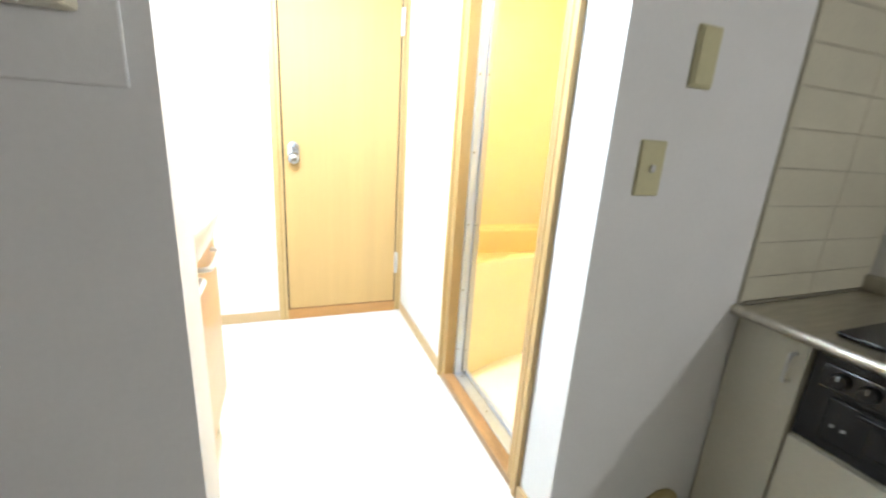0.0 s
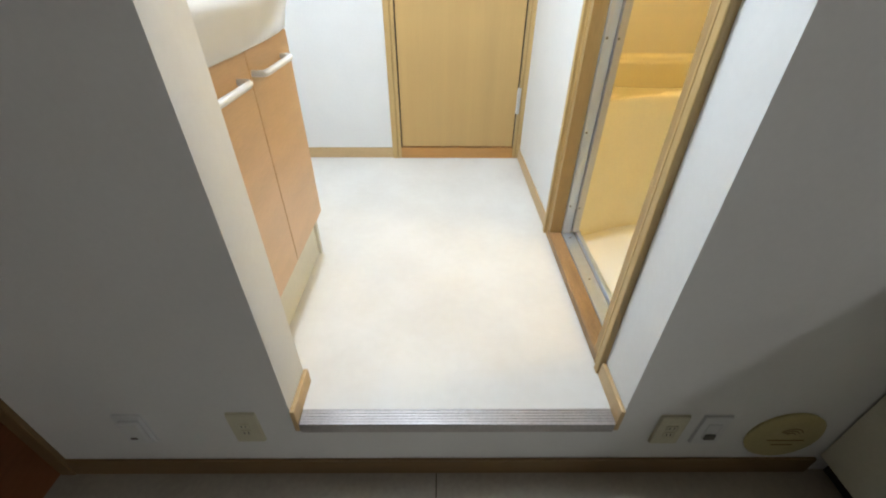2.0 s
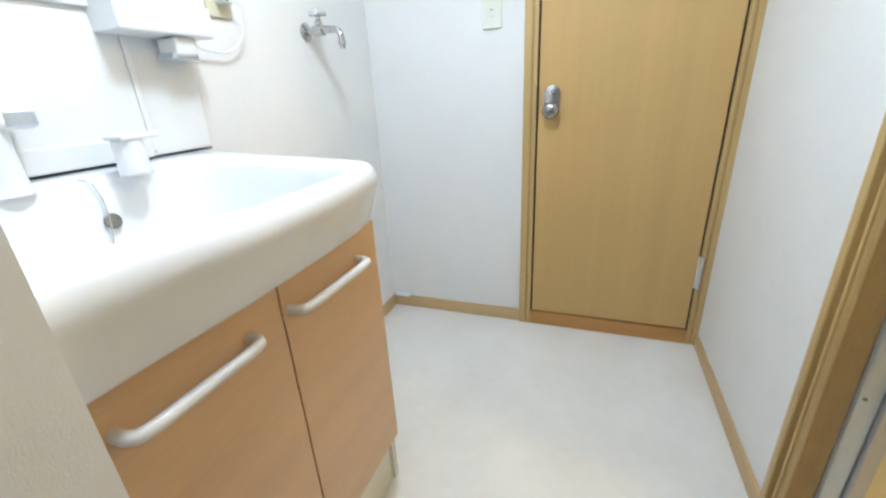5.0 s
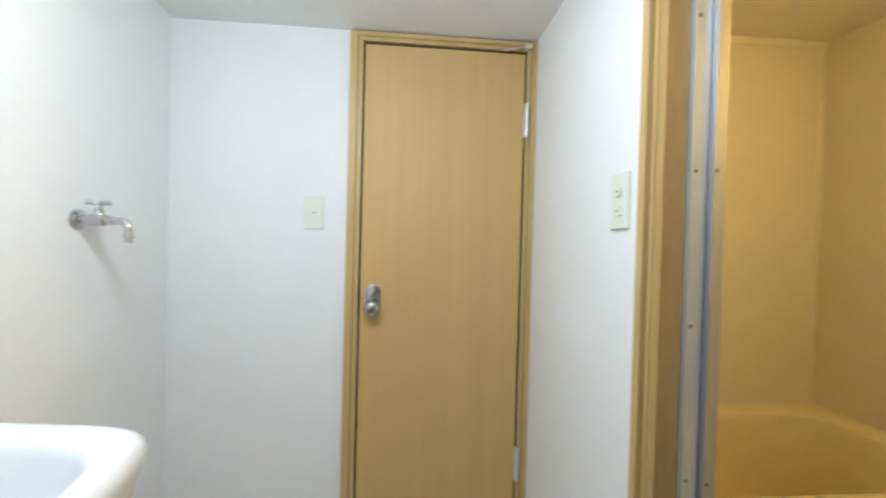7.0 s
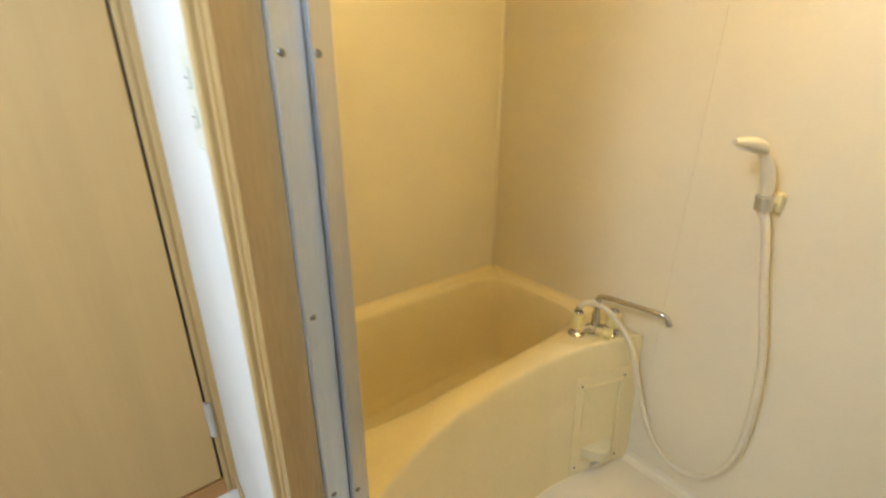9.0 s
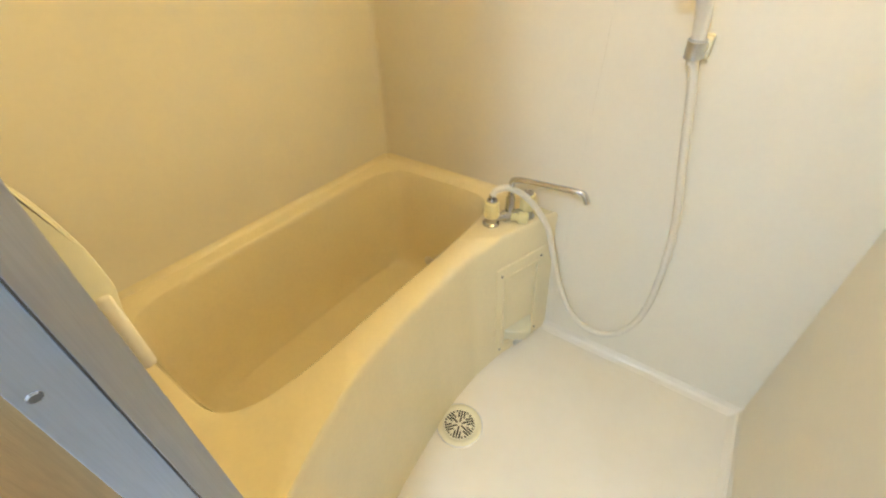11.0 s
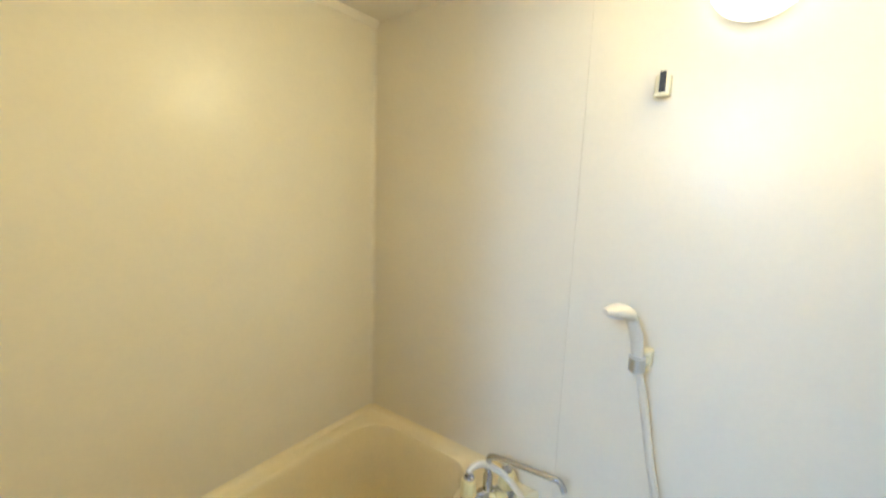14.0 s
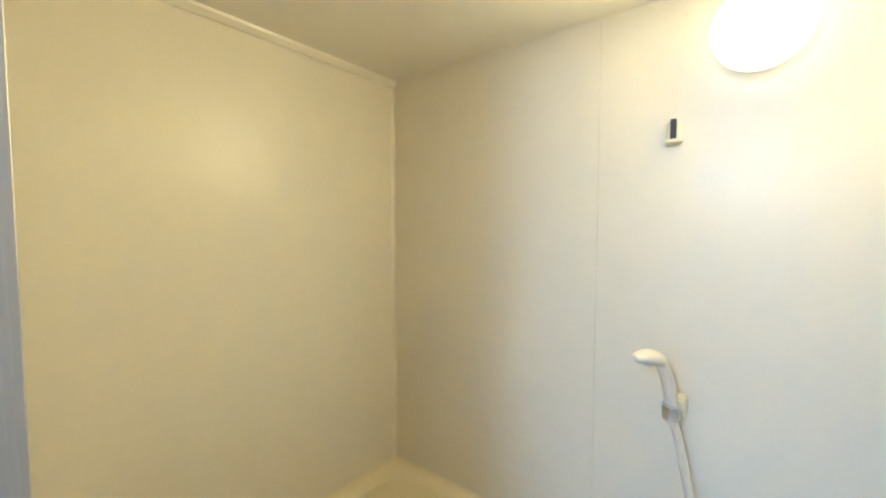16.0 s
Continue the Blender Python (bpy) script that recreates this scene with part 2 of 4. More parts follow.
BY0, BY1 = -1.434, -0.008     # bathroom along
BZ = 2.005                    # bathroom ceiling
KX = 1.88                     # kitchen wall behind the counter

structure("floor_washroom", box((LX - 0.1, FY0 + 0.036, -0.03), (RX, BY + 0.1, 0)), VINYL, "off-white mottled vinyl washroom floor")
structure("floor_kitchen", box((-0.79, -4.6, KF - 0.05), (KX, FY0, KF)), KVINYL, "greyish brown vinyl kitchen floor")
structure("floor_hall", box((-3.2, -4.6, KF - 0.05), (-0.79, FY0 + 0.9, KF)), ORANGE, "orange brown wooden floor beside the kitchen")
structure("wall_front", wall(1, FY0, FY1, -0.745, KX + 0.1, KF, 2.25, [(OX0, OX1, -0.035, 1.9)]), WALLPAPER, "white papered wall with a wide opening")
structure("wall_hall_front", box((-3.2, -0.7, KF), (-0.745, -0.6, 2.25)), BROWN, "dark brown wooden wall in the next room")
structure("wall_left", box((LX - 0.1, FY1, -0.03), (LX, BY + 0.1, CZ)), WALLPAPER, "white papered washroom wall behind the vanity")
structure("wall_back", wall(1, BY, BY + 0.1, LX, RX, -0.03, CZ, [(0.03, 0.67, -0.03, 1.91)]), WALLPAPER, "white papered wall around the toilet door")
structure("wall_right", wall(0, RX, BX0 - 0.029, FY1, BY + 0.1, -0.03, CZ, [(-1.42, -0.79, -0.03, 1.915)]), WALLPAPER, "white papered wall around the bathroom doorway")
structure("ceiling_washroom", box((LX - 0.1, FY1, CZ), (BX0 - 0.02, BY + 0.1, CZ + 0.08)), CEIL, "white papered washroom ceiling")
# kitchen back, left and ceiling close the room unseen, darkened to deepen shadows
structure("wall_kitchen_back", box((-3.2, -4.7, KF), (KX, -4.6, 2.25)), DIMWALL, "unseen kitchen wall, toned down to cut bounce light")
structure("wall_kitchen_left", box((-3.3, -4.6, KF), (-3.2, -0.6, 2.25)), DIMWALL, "unseen kitchen wall, toned down to cut bounce light")
structure("wall_kitchen_right", box((KX, -4.6, KF), (KX + 0.1, FY0, 2.25)), WALLPAPER, "plain white kitchen wall beside the counter")
structure("ceiling_kitchen", box((-3.2, -4.6, 2.25), (KX, -0.6, 2.33)), DIMWALL, "unseen kitchen ceiling, toned down to cut bounce light")
structure("wall_bath_back", box((BX0 - 0.03, BY1, -0.1), (BX1, BY1 + 0.02, BZ)), FRP, "cream bathroom wall panel beside the tub")
structure("wall_bath_front", box((BX0 - 0.03, BY0 - 0.02, -0.1), (BX1, BY0, BZ)), FRP, "cream bathroom side wall panel")
structure("wall_bath_door", wall(0, BX0 - 0.028, BX0, BY0, BY1, -0.1, BZ, [(-1.385, -0.812, 0.0, 1.895)]), FRP, "cream bathroom wall panel around the doorway")
far = structure("wall_bath_far", box((BX1 + 0.002, BY0 - 0.02, -0.1), (BX1 + 0.04, BY1 + 0.02, BZ)), FRP, "cream bathroom wall of two panels with the shower")
for ya, yb in ((BY0, -0.7858), (-0.7842, BY1)):
    part("panel", box((BX1, ya, -0.1), (BX1 + 0.002, yb, BZ), 0.0008), FRP, far)
structure("ceiling_bath", box((BX0 - 0.03, BY0 - 0.02, BZ), (BX1 + 0.04, BY1 + 0.02, BZ + 0.04)), FRP, "cream bathroom ceiling panel")
structure("floor_bath", box((BX0 - 0.03, BY0, -0.1), (BX1, BY1, 0.0)), BFLOOR, "cream moulded bathroom floor")
cove = [(0, 0), (0.028, 0), (0.012, 0.008), (0.006, 0.014), (0, 0.03)]
structure("trim_bath_floor_far", prism([(BX1 - a, b) for a, b in cove], 1, BY0, -0.76), BFLOOR, "rounded cream edge of the bathroom floor")
structure("trim_bath_floor_front", prism([(BY0 + a, b) for a, b in cove], 0, BX0, BX1), BFLOOR, "rounded cream edge of the bathroom floor")
structure("trim_bath_ceiling", prism([(BY1, BZ), (BY1 - 0.022, BZ), (BY1 - 0.02, BZ - 0.007), (BY1 - 0.008, BZ - 0.02), (BY1, BZ - 0.022)], 0, BX0, BX1), FRP, "slim cream moulding under the bathroom ceiling")
structure("trim_bath_corner", prism([(BX1, BY1), (BX1 - 0.012, BY1), (BX1 - 0.004, BY1 - 0.004), (BX1, BY1 - 0.012)], 2, 0.5, BZ), FRP, "slim cream corner bead of the bathroom")


# ---- trims of the washroom and kitchen ----
def skirting(name, lo, hi, label="light oak skirting board", mat=OAKBASE):
    structure(name, box(lo, hi, 0.003), mat, label)


skirting("baseboard_back", (LX, BY - 0.009, 0), (-0.009, BY, 0.058))
skirting("baseboard_left", (LX, -0.9, 0), (LX + 0.009, BY - 0.009, 0.058))
skirting("baseboard_right", (RX - 0.009, -0.7415, 0), (RX, -0.004, 0.058))
skirting("baseboard_opening_left", (OX0, FY0 - 0.006, -0.03), (OX0 + 0.012, FY1 + 0.004, 0.05), "light oak edge board beside the step")
skirting("baseboard_opening_right", (OX1 - 0.012, FY0 - 0.006, -0.03), (OX1, -1.456, 0.05), "light oak edge board beside the step")
skirting("baseboard_kitchen", (-0.745, FY0 - 0.009, KF), (1.272, FY0, KF + 0.07), "dark brown kitchen skirting board under the step", KSKIRT)
structure("trim_floor_joint", box((0.2445, -4.6, KF), (0.2475, FY0 - 0.010, KF + 0.0006)), SLOT, "dark joint line in the kitchen floor")
step = tagged(part("trim_step", box((OX0 + 0.013, FY0 - 0.008, -0.034), (OX1 - 0.013, FY0 + 0.036, 0.002), 0.004, 3), SILLMETAL), "ribbed metal nosing along the washroom step", "step edge", kind="structure")
for k in range(5):
    y = FY0 - 0.001 + 0.0075 * k
    part("rib", box((OX0 + 0.014, y, 0.001), (OX1 - 0.014, y + 0.004, 0.0042), 0.001), SILLMETAL, step)
post = structure("trim_hall_post", box((-0.785, FY0 - 0.012, KF), (-0.745, FY1, 2.05), 0.003), KSKIRT, "dark brown wooden post at the end of the wall")

# ---- toilet door ----
door = thing("door_1", (0.35, 0.0, 0.0), "closed light oak toilet door in a moulded frame", "door", kind="structure")
for a, s in ((0.0, 1), (0.70, -1)):
    def q(d):
        return a + s * d
    lo, hi = sorted((q(-0.008 if s > 0 else 0.0), q(0.020)))
    part("casing", box((lo, -0.006, 0), (hi, 0.03, 1.935), 0.003), CASING, door)
    lo, hi = sorted((q(0.020), q(0.027)))
    part("groove", box((lo, 0.0, 0), (hi, 0.03, 1.93)), OAKTRIM, door)
    lo, hi = sorted((q(0.027), q(0.040)))
    part("bead", box((lo, -0.003, 0), (hi, 0.03, 1.92), 0.002), CASING, door)
    # strip beside the leaf, painted dark for the shade in the gap
    lo, hi = sorted((q(0.040), q(0.0455)))
    part("shaded_stop", box((lo, 0.014, 0), (hi, 0.08, 1.9)), SLOT, door)
part("casing", box((0.020, -0.006, 1.920), (0.680, 0.03, 1.936), 0.003), CASING, door)
part("groove", box((0.027, 0.0, 1.914), (0.673, 0.03, 1.92)), OAKTRIM, door)
part("bead", box((0.040, -0.003, 1.902), (0.660, 0.03, 1.914), 0.002), CASING, door)
part("shaded_stop", box((0.040, 0.014, 1.894), (0.660, 0.08, 1.902)), SLOT, door)
part("leaf", box((0.047, 0.004, 0.066), (0.653, 0.04, 1.892), 0.002), OAK, door, "plain light oak veneer leaf")
part("threshold", box((0.040, -0.002, 0.0), (0.660, 0.06, 0.060), 0.002), OAKSILL, door, "reddish worn oak threshold")
for z in (0.249, 1.573):
    hinge = part("hinge", tube([(0.663, -0.006, z), (0.663, -0.006, z + 0.13)], 0.0075, 10), STEEL, door, "pale metal hinge", True)
    part("plate", box((0.652, -0.001, z), (0.664, 0.004, z + 0.13), 0.001), PLASTICWHITE, hinge)
knob = part("knob", lathe([(0, 0), (0.012, 0), (0.012, 0.020), (0.022, 0.027), (0.029, 0.036), (0.030, 0.046), (0.026, 0.055), (0.015, 0.061), (0, 0.062)], (0.096, 0.004, 0.914), (0, -1, 0), 32), KNOBMETAL, door, "round satin metal knob", True)
outline = [(0.096 + 0.029 * math.cos(t), 0.918 + (0.052 if math.sin(t) > 0 else 0) + 0.029 * math.sin(t)) for t in [k * math.tau / 28 + 0.01 for k in range(28)]]
part("backplate", prism(outline, 1, -0.004, 0.006, 0.0015), KNOBMETAL, knob, "oblong satin metal backplate", True)
part("latch", lathe([(0, 0), (0.007, 0), (0.007, 0.004), (0, 0.005)], (0.096, -0.004, 0.978), (0, -1, 0), 12), STEEL, knob)
part("strike", box((0.040, -0.004, 0.88), (0.0455, 0.012, 1.0)), DARK, door, "dark lock strike")
part("stay", tube([(0.565, -0.012, 1.893), (0.655, -0.02, 1.912)], 0.0035, 8), STEEL, door, "small metal door stay")
part("stay_bracket", box((0.648, -0.024, 1.902), (0.672, -0.004, 1.922), 0.003), CREAM, door)

# ---- bathroom doorway ----
bdoor = thing("door_2", (0.74, -1.1, 0.0), "bathroom doorway with oak casing and aluminium frame", "door", kind="structure")
for s, y0 in ((-1, -0.742), (1, -1.456)):
    def span(a, b):
        return sorted((y0 + s * a, y0 + s * b))
    lo, hi = span(0, 0.022)
    part("casing", box((RX - 0.017, lo, 0), (RX + 0.04, hi, 1.938), 0.003), CASING, bdoor)
    lo, hi = span(0.022, 0.034)
    part("groove", box((RX - 0.002, lo, 0), (RX + 0.04, hi, 1.932)), OAKTRIM, bdoor)
    lo, hi = span(0.034, 0.042)
    part("bead", box((RX - 0.010, lo, 0), (RX + 0.04, hi, 1.925), 0.002), CASING, bdoor)
    lo, hi = span(0.042, 0.067)
    part("jamb", box((RX - 0.006, lo, 0), (0.738, hi, 1.918), 0.001), OAKTRIM, bdoor, "brown oak jamb")
    lo, hi = span(0.050, 0.079)
    outer = part("outer_frame", box((0.7385, lo, 0.03), (0.7700, hi, 1.905), 0.0006), ALU, bdoor, "brushed aluminium frame strip")
    lo, hi = span(0.050, 0.093)
    inner = part("inner_frame", box((0.7718, lo, 0.051), (0.7945, hi, 1.889), 0.0007), INNERALU, bdoor, "brushed aluminium inner frame strip")
    lo, hi = span(0.050, 0.0762)
    part("seal", box((0.7698, lo, 0.03), (0.7720, hi, 1.888)), SEAL, bdoor, "grey rubber seal")
    for k, z in enumerate((0.16, 0.443, 0.728, 1.016, 1.302, 1.588, 1.86)):
        part("screw", lathe([(0, 0), (0.0042, 0), (0.003, 0.0015), (0, 0.0018)], (0.747, y0 + s * 0.079, z), (0, s, 0), 10), SCREW, outer)
        if k % 2 == 0:
            part("screw", lathe([(0, 0), (0.0042, 0), (0.003, 0.0015), (0, 0.0018)], (0.7775, y0 + s * 0.093, z), (0, s, 0), 10), SCREW, inner)
part("head_casing", box((RX - 0.013, -1.434, 1.918), (RX + 0.04, -0.768, 1.938), 0.003), CASING, bdoor)
part("head_jamb", box((RX - 0.006, -1.40, 1.896), (0.738, -0.80, 1.916), 0.001), OAKTRIM, bdoor)
part("head_frame", box((0.739, -1.40, 1.890), (0.789, -0.80, 1.905), 0.002), ALU, bdoor)
part("sill", box((RX - 0.010, -1.414, 0.0), (0.738, -0.788, 0.034), 0.004), BATHSILL, bdoor, "scuffed brown oak sill")
msill = part("metal_sill", box((0.7385, -1.405, 0.0), (0.785, -0.797, 0.037), 0.003), ALU, bdoor, "pale aluminium sill")
part("sill_lip", box((0.788, -1.405, 0.0), (0.806, -0.797, 0.050), 0.004), ALU, bdoor)
part("sill_seal", box((0.7845, -1.40, 0.0), (0.7885, -0.80, 0.033)), SEAL, bdoor)
for y in (-0.85, -1.10, -1.35):
    part("screw", lathe([(0, 0), (0.0042, 0), (0.003, 0.0015), (0, 0.0018)], (0.762, y, 0.037), (0, 0, 1), 10), SCREW, msill)


def long_catch(y):
    """Cream moulded door catch beside the bathroom doorway: a bowed upper half over a pale screwed plate."""
    ob = thing("door_catch", (0.815, y, 1.07), "cream plastic door catch with a bowed top beside the doorway", "door catch")
    bow = [(0.001, 0.965)] + [(0.0165 - 0.0155 * (k / 12) ** 2.4, 1.04 + 0.085 * k / 12) for k in range(13)]
    body = part("body", prism([(BX0 + a, b) for a, b in bow] + [(BX0 + 0.0005, 1.1255)], 1, y, y + 0.032, 0.0012), KNOB, ob, smooth=True)
    part("plate", box((BX0 + 0.002, y - 0.002, 0.966), (BX0 + 0.0124, y + 0.034, 1.040), 0.004, 3), HOSE, ob, "off-white catch plate", True)
    part("screw", lathe([(0, 0), (0.0028, 0), (0.002, 0.001), (0, 0.0012)], (BX0 + 0.0124, y + 0.010, 1.030), (1, 0, 0), 10), SCREW, body)
    return ob


def short_catch(y):
    """Rounded white strike block on the other side of the doorway, with a small cream tongue on it."""
    ob = thing("door_catch", (0.80, y, 1.02), "rounded white strike block with a cream tongue on the frame", "door catch")
    body = part("body", box((0.784, y - 0.004, 0.998), (0.820, y + 0.0145, 1.030), 0.0085, 4), PLASTICWHITE, ob, smooth=True)
    part("tongue", box((0.800, y - 0.004, 1.024), (0.818, y + 0.008, 1.042), 0.0055, 3), KNOB, ob, "cream tongue", True)
    part("screw", lathe([(0, 0), (0.0035, 0), (0.0025, 0.001), (0, 0.0013)], (0.798, y + 0.0142, 1.011), (0, 1, 0), 10), SCREW, body)
    return ob


long_catch(-0.797)
short_catch(-1.360)


# ---- wall plates ----
def plate(name, centre, axis, s, w, h, mat, label, kind, category, group=""):
    """A rounded plate on a wall across axis, facing s; what it carries depends on its kind."""
    ob = thing(name, centre, label, category, group)

    def at(u, v, d):
        return (centre[0] + s * d, centre[1] + u, centre[2] + v) if axis == 0 else (centre[0] + u, centre[1] + s * d, centre[2] + v)

    def slab(part_name, u0, u1, v0, v1, d0, d1, m, bevel=0.002, parent=None, lab=""):
        p, q = at(u0, v0, d0), at(u1, v1, d1)
        return part(part_name, box([min(a, b) for a, b in zip(p, q)], [max(a, b) for a, b in zip(p, q)], bevel), m, parent or ob, lab)

    body = slab("cover", -w / 2, w / 2, -h / 2, h / 2, 0.001, 0.008, mat, 0.0035)
    slab("gasket", -w / 2 - 0.0004, w / 2 + 0.0004, -h / 2 - 0.0004, h / 2 + 0.0004, 0, 0.0012, mat, 0)
    if kind == "rocker":
        r = slab("rocker", -0.013, 0.013, -0.020, 0.020, 0.008, 0.011, mat)
        slab("mark", -0.006, 0.006, -0.001, 0.001, 0.011, 0.0115, SLOT, 0, r)
    elif kind == "double":
        for v in (0.022, -0.022):
            r = slab("rocker", -0.013, 0.013, v - 0.012, v + 0.012, 0.008, 0.011, mat)
            slab("mark", -0.006, 0.006, v - 0.001, v + 0.001, 0.011, 0.0115, SLOT, 0, r)
    elif kind == "toggle":
        slab("toggle", -0.005, 0.005, -0.008, 0.008, 0.008, 0.016, STEEL)
    elif kind == "outlet":
        for v in (0.014, -0.014):
            r = slab("socket", -0.014, 0.014, v - 0.010, v + 0.010, 0.008, 0.0095, mat)
            for u in (-0.005, 0.005):
                slab("slot", u - 0.001, u + 0.001, v - 0.004, v + 0.004, 0.0095, 0.0098, SLOT, 0, r)
    elif kind == "jack":
        slab("insert", -0.017, 0.017, -0.030, 0.030, 0.008, 0.0095, mat)
        slab("jack", -0.013, 0.013, -0.030, -0.010, 0.0095, 0.015, SCREW)
    elif kind == "raised":
        slab("hood", -0.022, 0.030, -0.040, 0.045, 0.008, 0.020, mat, 0.005)
        slab("slot", -0.008, 0.008, -0.020, -0.012, 0.020, 0.0205, SLOT, 0)
    elif kind == "tall":
        slab("panel", -w * 0.42, w * 0.42, -h * 0.46, h * 0.46, 0.008, 0.012, mat, 0.003)
    return ob


plate("light_switch", (-0.128, BY, 1.259), 1, -1, 0.072, 0.12, PALE, "pale cream single light switch on white wallpaper", "rocker", "switch", "washroom switches")
plate("light_switch", (RX, -0.655, 1.262), 0, -1, 0.072, 0.125, PALE, "pale cream double light switch beside the bathroom doorway", "double", "switch", "washroom switches")
plate("light_switch", (0.820, FY0, 1.027), 1, -1, 0.070, 0.122, KCREAM, "yellowed cream switch plate with a toggle", "toggle", "switch", "kitchen switches")
plate("light_switch", (0.917, FY0, 1.267), 1, -1, 0.066, 0.125, KCREAM, "yellowed cream plate with a raised panel", "tall", "switch", "kitchen switches")
plate("wall_outlet", (-0.219, FY0, -0.016), 1, -1, 0.070, 0.118, CREAM, "cream double outlet low on the wall", "outlet", "outlet", "kitchen outlets")
plate("wall_outlet", (0.826, FY0, -0.030), 1, -1, 0.070, 0.118, CREAM, "cream double outlet low on the wall", "outlet", "outlet", "kitchen outlets")
plate("wall_jack", (0.930, FY0, -0.030), 1, -1, 0.070, 0.118, PLASTICWHITE, "grey white plate with a dark jack", "jack", "wall jack")
plate("wall_jack", (-0.490, FY0, -0.020), 1, -1, 0.070, 0.118, PLASTICWHITE, "white plate with a raised cable hood", "raised", "wall jack")

cover = thing("round_cover", (1.125, FY0, -0.055), "yellowed round wall cover with raised arcs and bars", "wall cover")
part("disc", lathe([(0, 0), (0.092, 0), (0.094, 0.006), (0.086, 0.012), (0.05, 0.014), (0, 0.014)], (1.125, FY0, -0.055), (0, -1, 0), 40), COVERYELLOW, cover, smooth=True)
for k in range(3):
    arc = [(1.125 + (0.012 + 0.009 * k) * math.cos(t), FY0 - 0.0142, -0.040 + (0.012 + 0.009 * k) * math.sin(t)) for t in [0.5 + 2.14 * j / 10 for j in range(11)]]
    part("arc", tube(arc, 0.0016, 6), KSKIRT, cover)
part("bar", box((1.078, FY0 - 0.0160, -0.0625), (1.172, FY0 - 0.0135, -0.0595), 0.0008, 1), KSKIRT, cover)
part("bar", box((1.098, FY0 - 0.0160, -0.0825), (1.152, FY0 - 0.0135, -0.0800), 0.0008, 1), KSKIRT, cover)

panel = thing("wall_panel", (-0.3, FY0, 1.3), "painted wall panel with a hanging box", "panel")
part("sheet", box((-0.60, FY0 - 0.009, 1.102), (-0.132, FY0, 1.75), 0.003), WALLPAPER, panel)
boxp = part("box", box((-0.50, FY0 - 0.055, 1.186), (-0.172, FY0 - 0.009, 1.55), 0.006), CABINET, panel, "pale grey box")
part("lid", box((-0.495, FY0 - 0.06, 1.192), (-0.178, FY0 - 0.055, 1.545), 0.002), CABINET, boxp)

# ---- laundry tap and outlet ----
tap = thing("laundry_tap", (LX, -0.395, 1.195), "chrome laundry tap with cross handle on the wall", "tap")
TY, TZ = -0.392, 1.195
part("flange", lathe([(0, 0), (0.027, 0), (0.027, 0.004), (0.020, 0.010), (0, 0.012)], (LX, TY, TZ), (1, 0, 0), 24), CHROME, tap, smooth=True)
part("body", tube([(LX + 0.008, TY, TZ), (LX + 0.03, TY, TZ), (LX + 0.034, TY, TZ), (LX + 0.072, TY - 0.004, TZ), (LX + 0.076, TY - 0.004, TZ), (LX + 0.10, TY - 0.006, TZ - 0.001)], [0.011, 0.011, 0.016, 0.016, 0.011, 0.011], 16), CHROME, tap, smooth=True)
part("spout", tube(smooth_line([(LX + 0.10, TY - 0.006, TZ - 0.001), (LX + 0.122, TY - 0.008, TZ - 0.004), (LX + 0.134, TY - 0.010, TZ - 0.018), (LX + 0.136, TY - 0.010, TZ - 0.04)], 5), 0.010, 14), CHROME, tap, smooth=True)
part("nozzle", lathe([(0.008, 0), (0.013, 0), (0.013, -0.010), (0.009, -0.012), (0.009, -0.022), (0.006, -0.022)], (LX + 0.136, TY - 0.010, TZ - 0.036), (0, 0, 1), 16), CHROME, tap, smooth=True)
stem = part("stem", lathe([(0, 0), (0.012, 0), (0.012, 0.014), (0.007, 0.018), (0.007, 0.034), (0, 0.036)], (LX + 0.054, TY, TZ + 0.012), (0, 0, 1), 16), CHROME, tap, smooth=True)
for k in range(4):
    a = k * math.pi / 2 + 0.4
    part("handle_arm", tube([(LX + 0.054, TY, TZ + 0.044), (LX + 0.054 + 0.026 * math.cos(a), TY + 0.026 * math.sin(a), TZ + 0.046)], [0.005, 0.0065], 10), CHROME, stem, smooth=True)

wo = thing("wall_outlet", (LX, -0.727, 1.251), "large cream outlet plate with a white plug", "outlet")
part("cover", box((LX, -0.766, 1.193), (LX + 0.008, -0.689, 1.312), 0.0035), CREAM, wo)
for v in (1.283, 1.262):
    for u in (-0.733, -0.723):
        part("slot", box((LX + 0.008, u - 0.001, v - 0.004), (LX + 0.0085, u + 0.001, v + 0.004)), SLOT, wo)
plug = thing("power_plug", (LX + 0.01, -0.728, 1.235), "white plug and cord in the outlet", "plug")
part("plug", box((LX + 0.008, -0.742, 1.222), (LX + 0.038, -0.708, 1.248), 0.005), PLASTICWHITE, plug)
part("socket_hole", box((LX + 0.037, -0.735, 1.226), (LX + 0.0385, -0.727, 1.236)), SLOT, plug)
part("cord", tube(smooth_line([(LX + 0.03, -0.712, 1.236), (LX + 0.04, -0.69, 1.215), (LX + 0.03, -0.690, 1.16), (LX + 0.022, -0.735, 1.118), (LX + 0.02, -0.80, 1.115), (LX + 0.03, -0.87, 1.13)], 8), 0.003, 8), PLASTICWHITE, plug, smooth=True)


# ---- vanity ----
van = thing("vanity_unit", (-0.4, -1.19, 0), "peach wood washbasin cabinet with white bar handles", "cabinet")
part("body", box((LX, -1.4775, 0.195), (-0.174, -0.944, 0.722), 0.002), PEACH, van)
part("side_panel", box((LX, -0.944, 0.195), (-0.174, -0.932, 0.766), 0.001), PEACH, van)
part("side_panel", box((LX, -1.4775, 0.722), (-0.174, -1.453, 0.766), 0.001), PEACH, van)
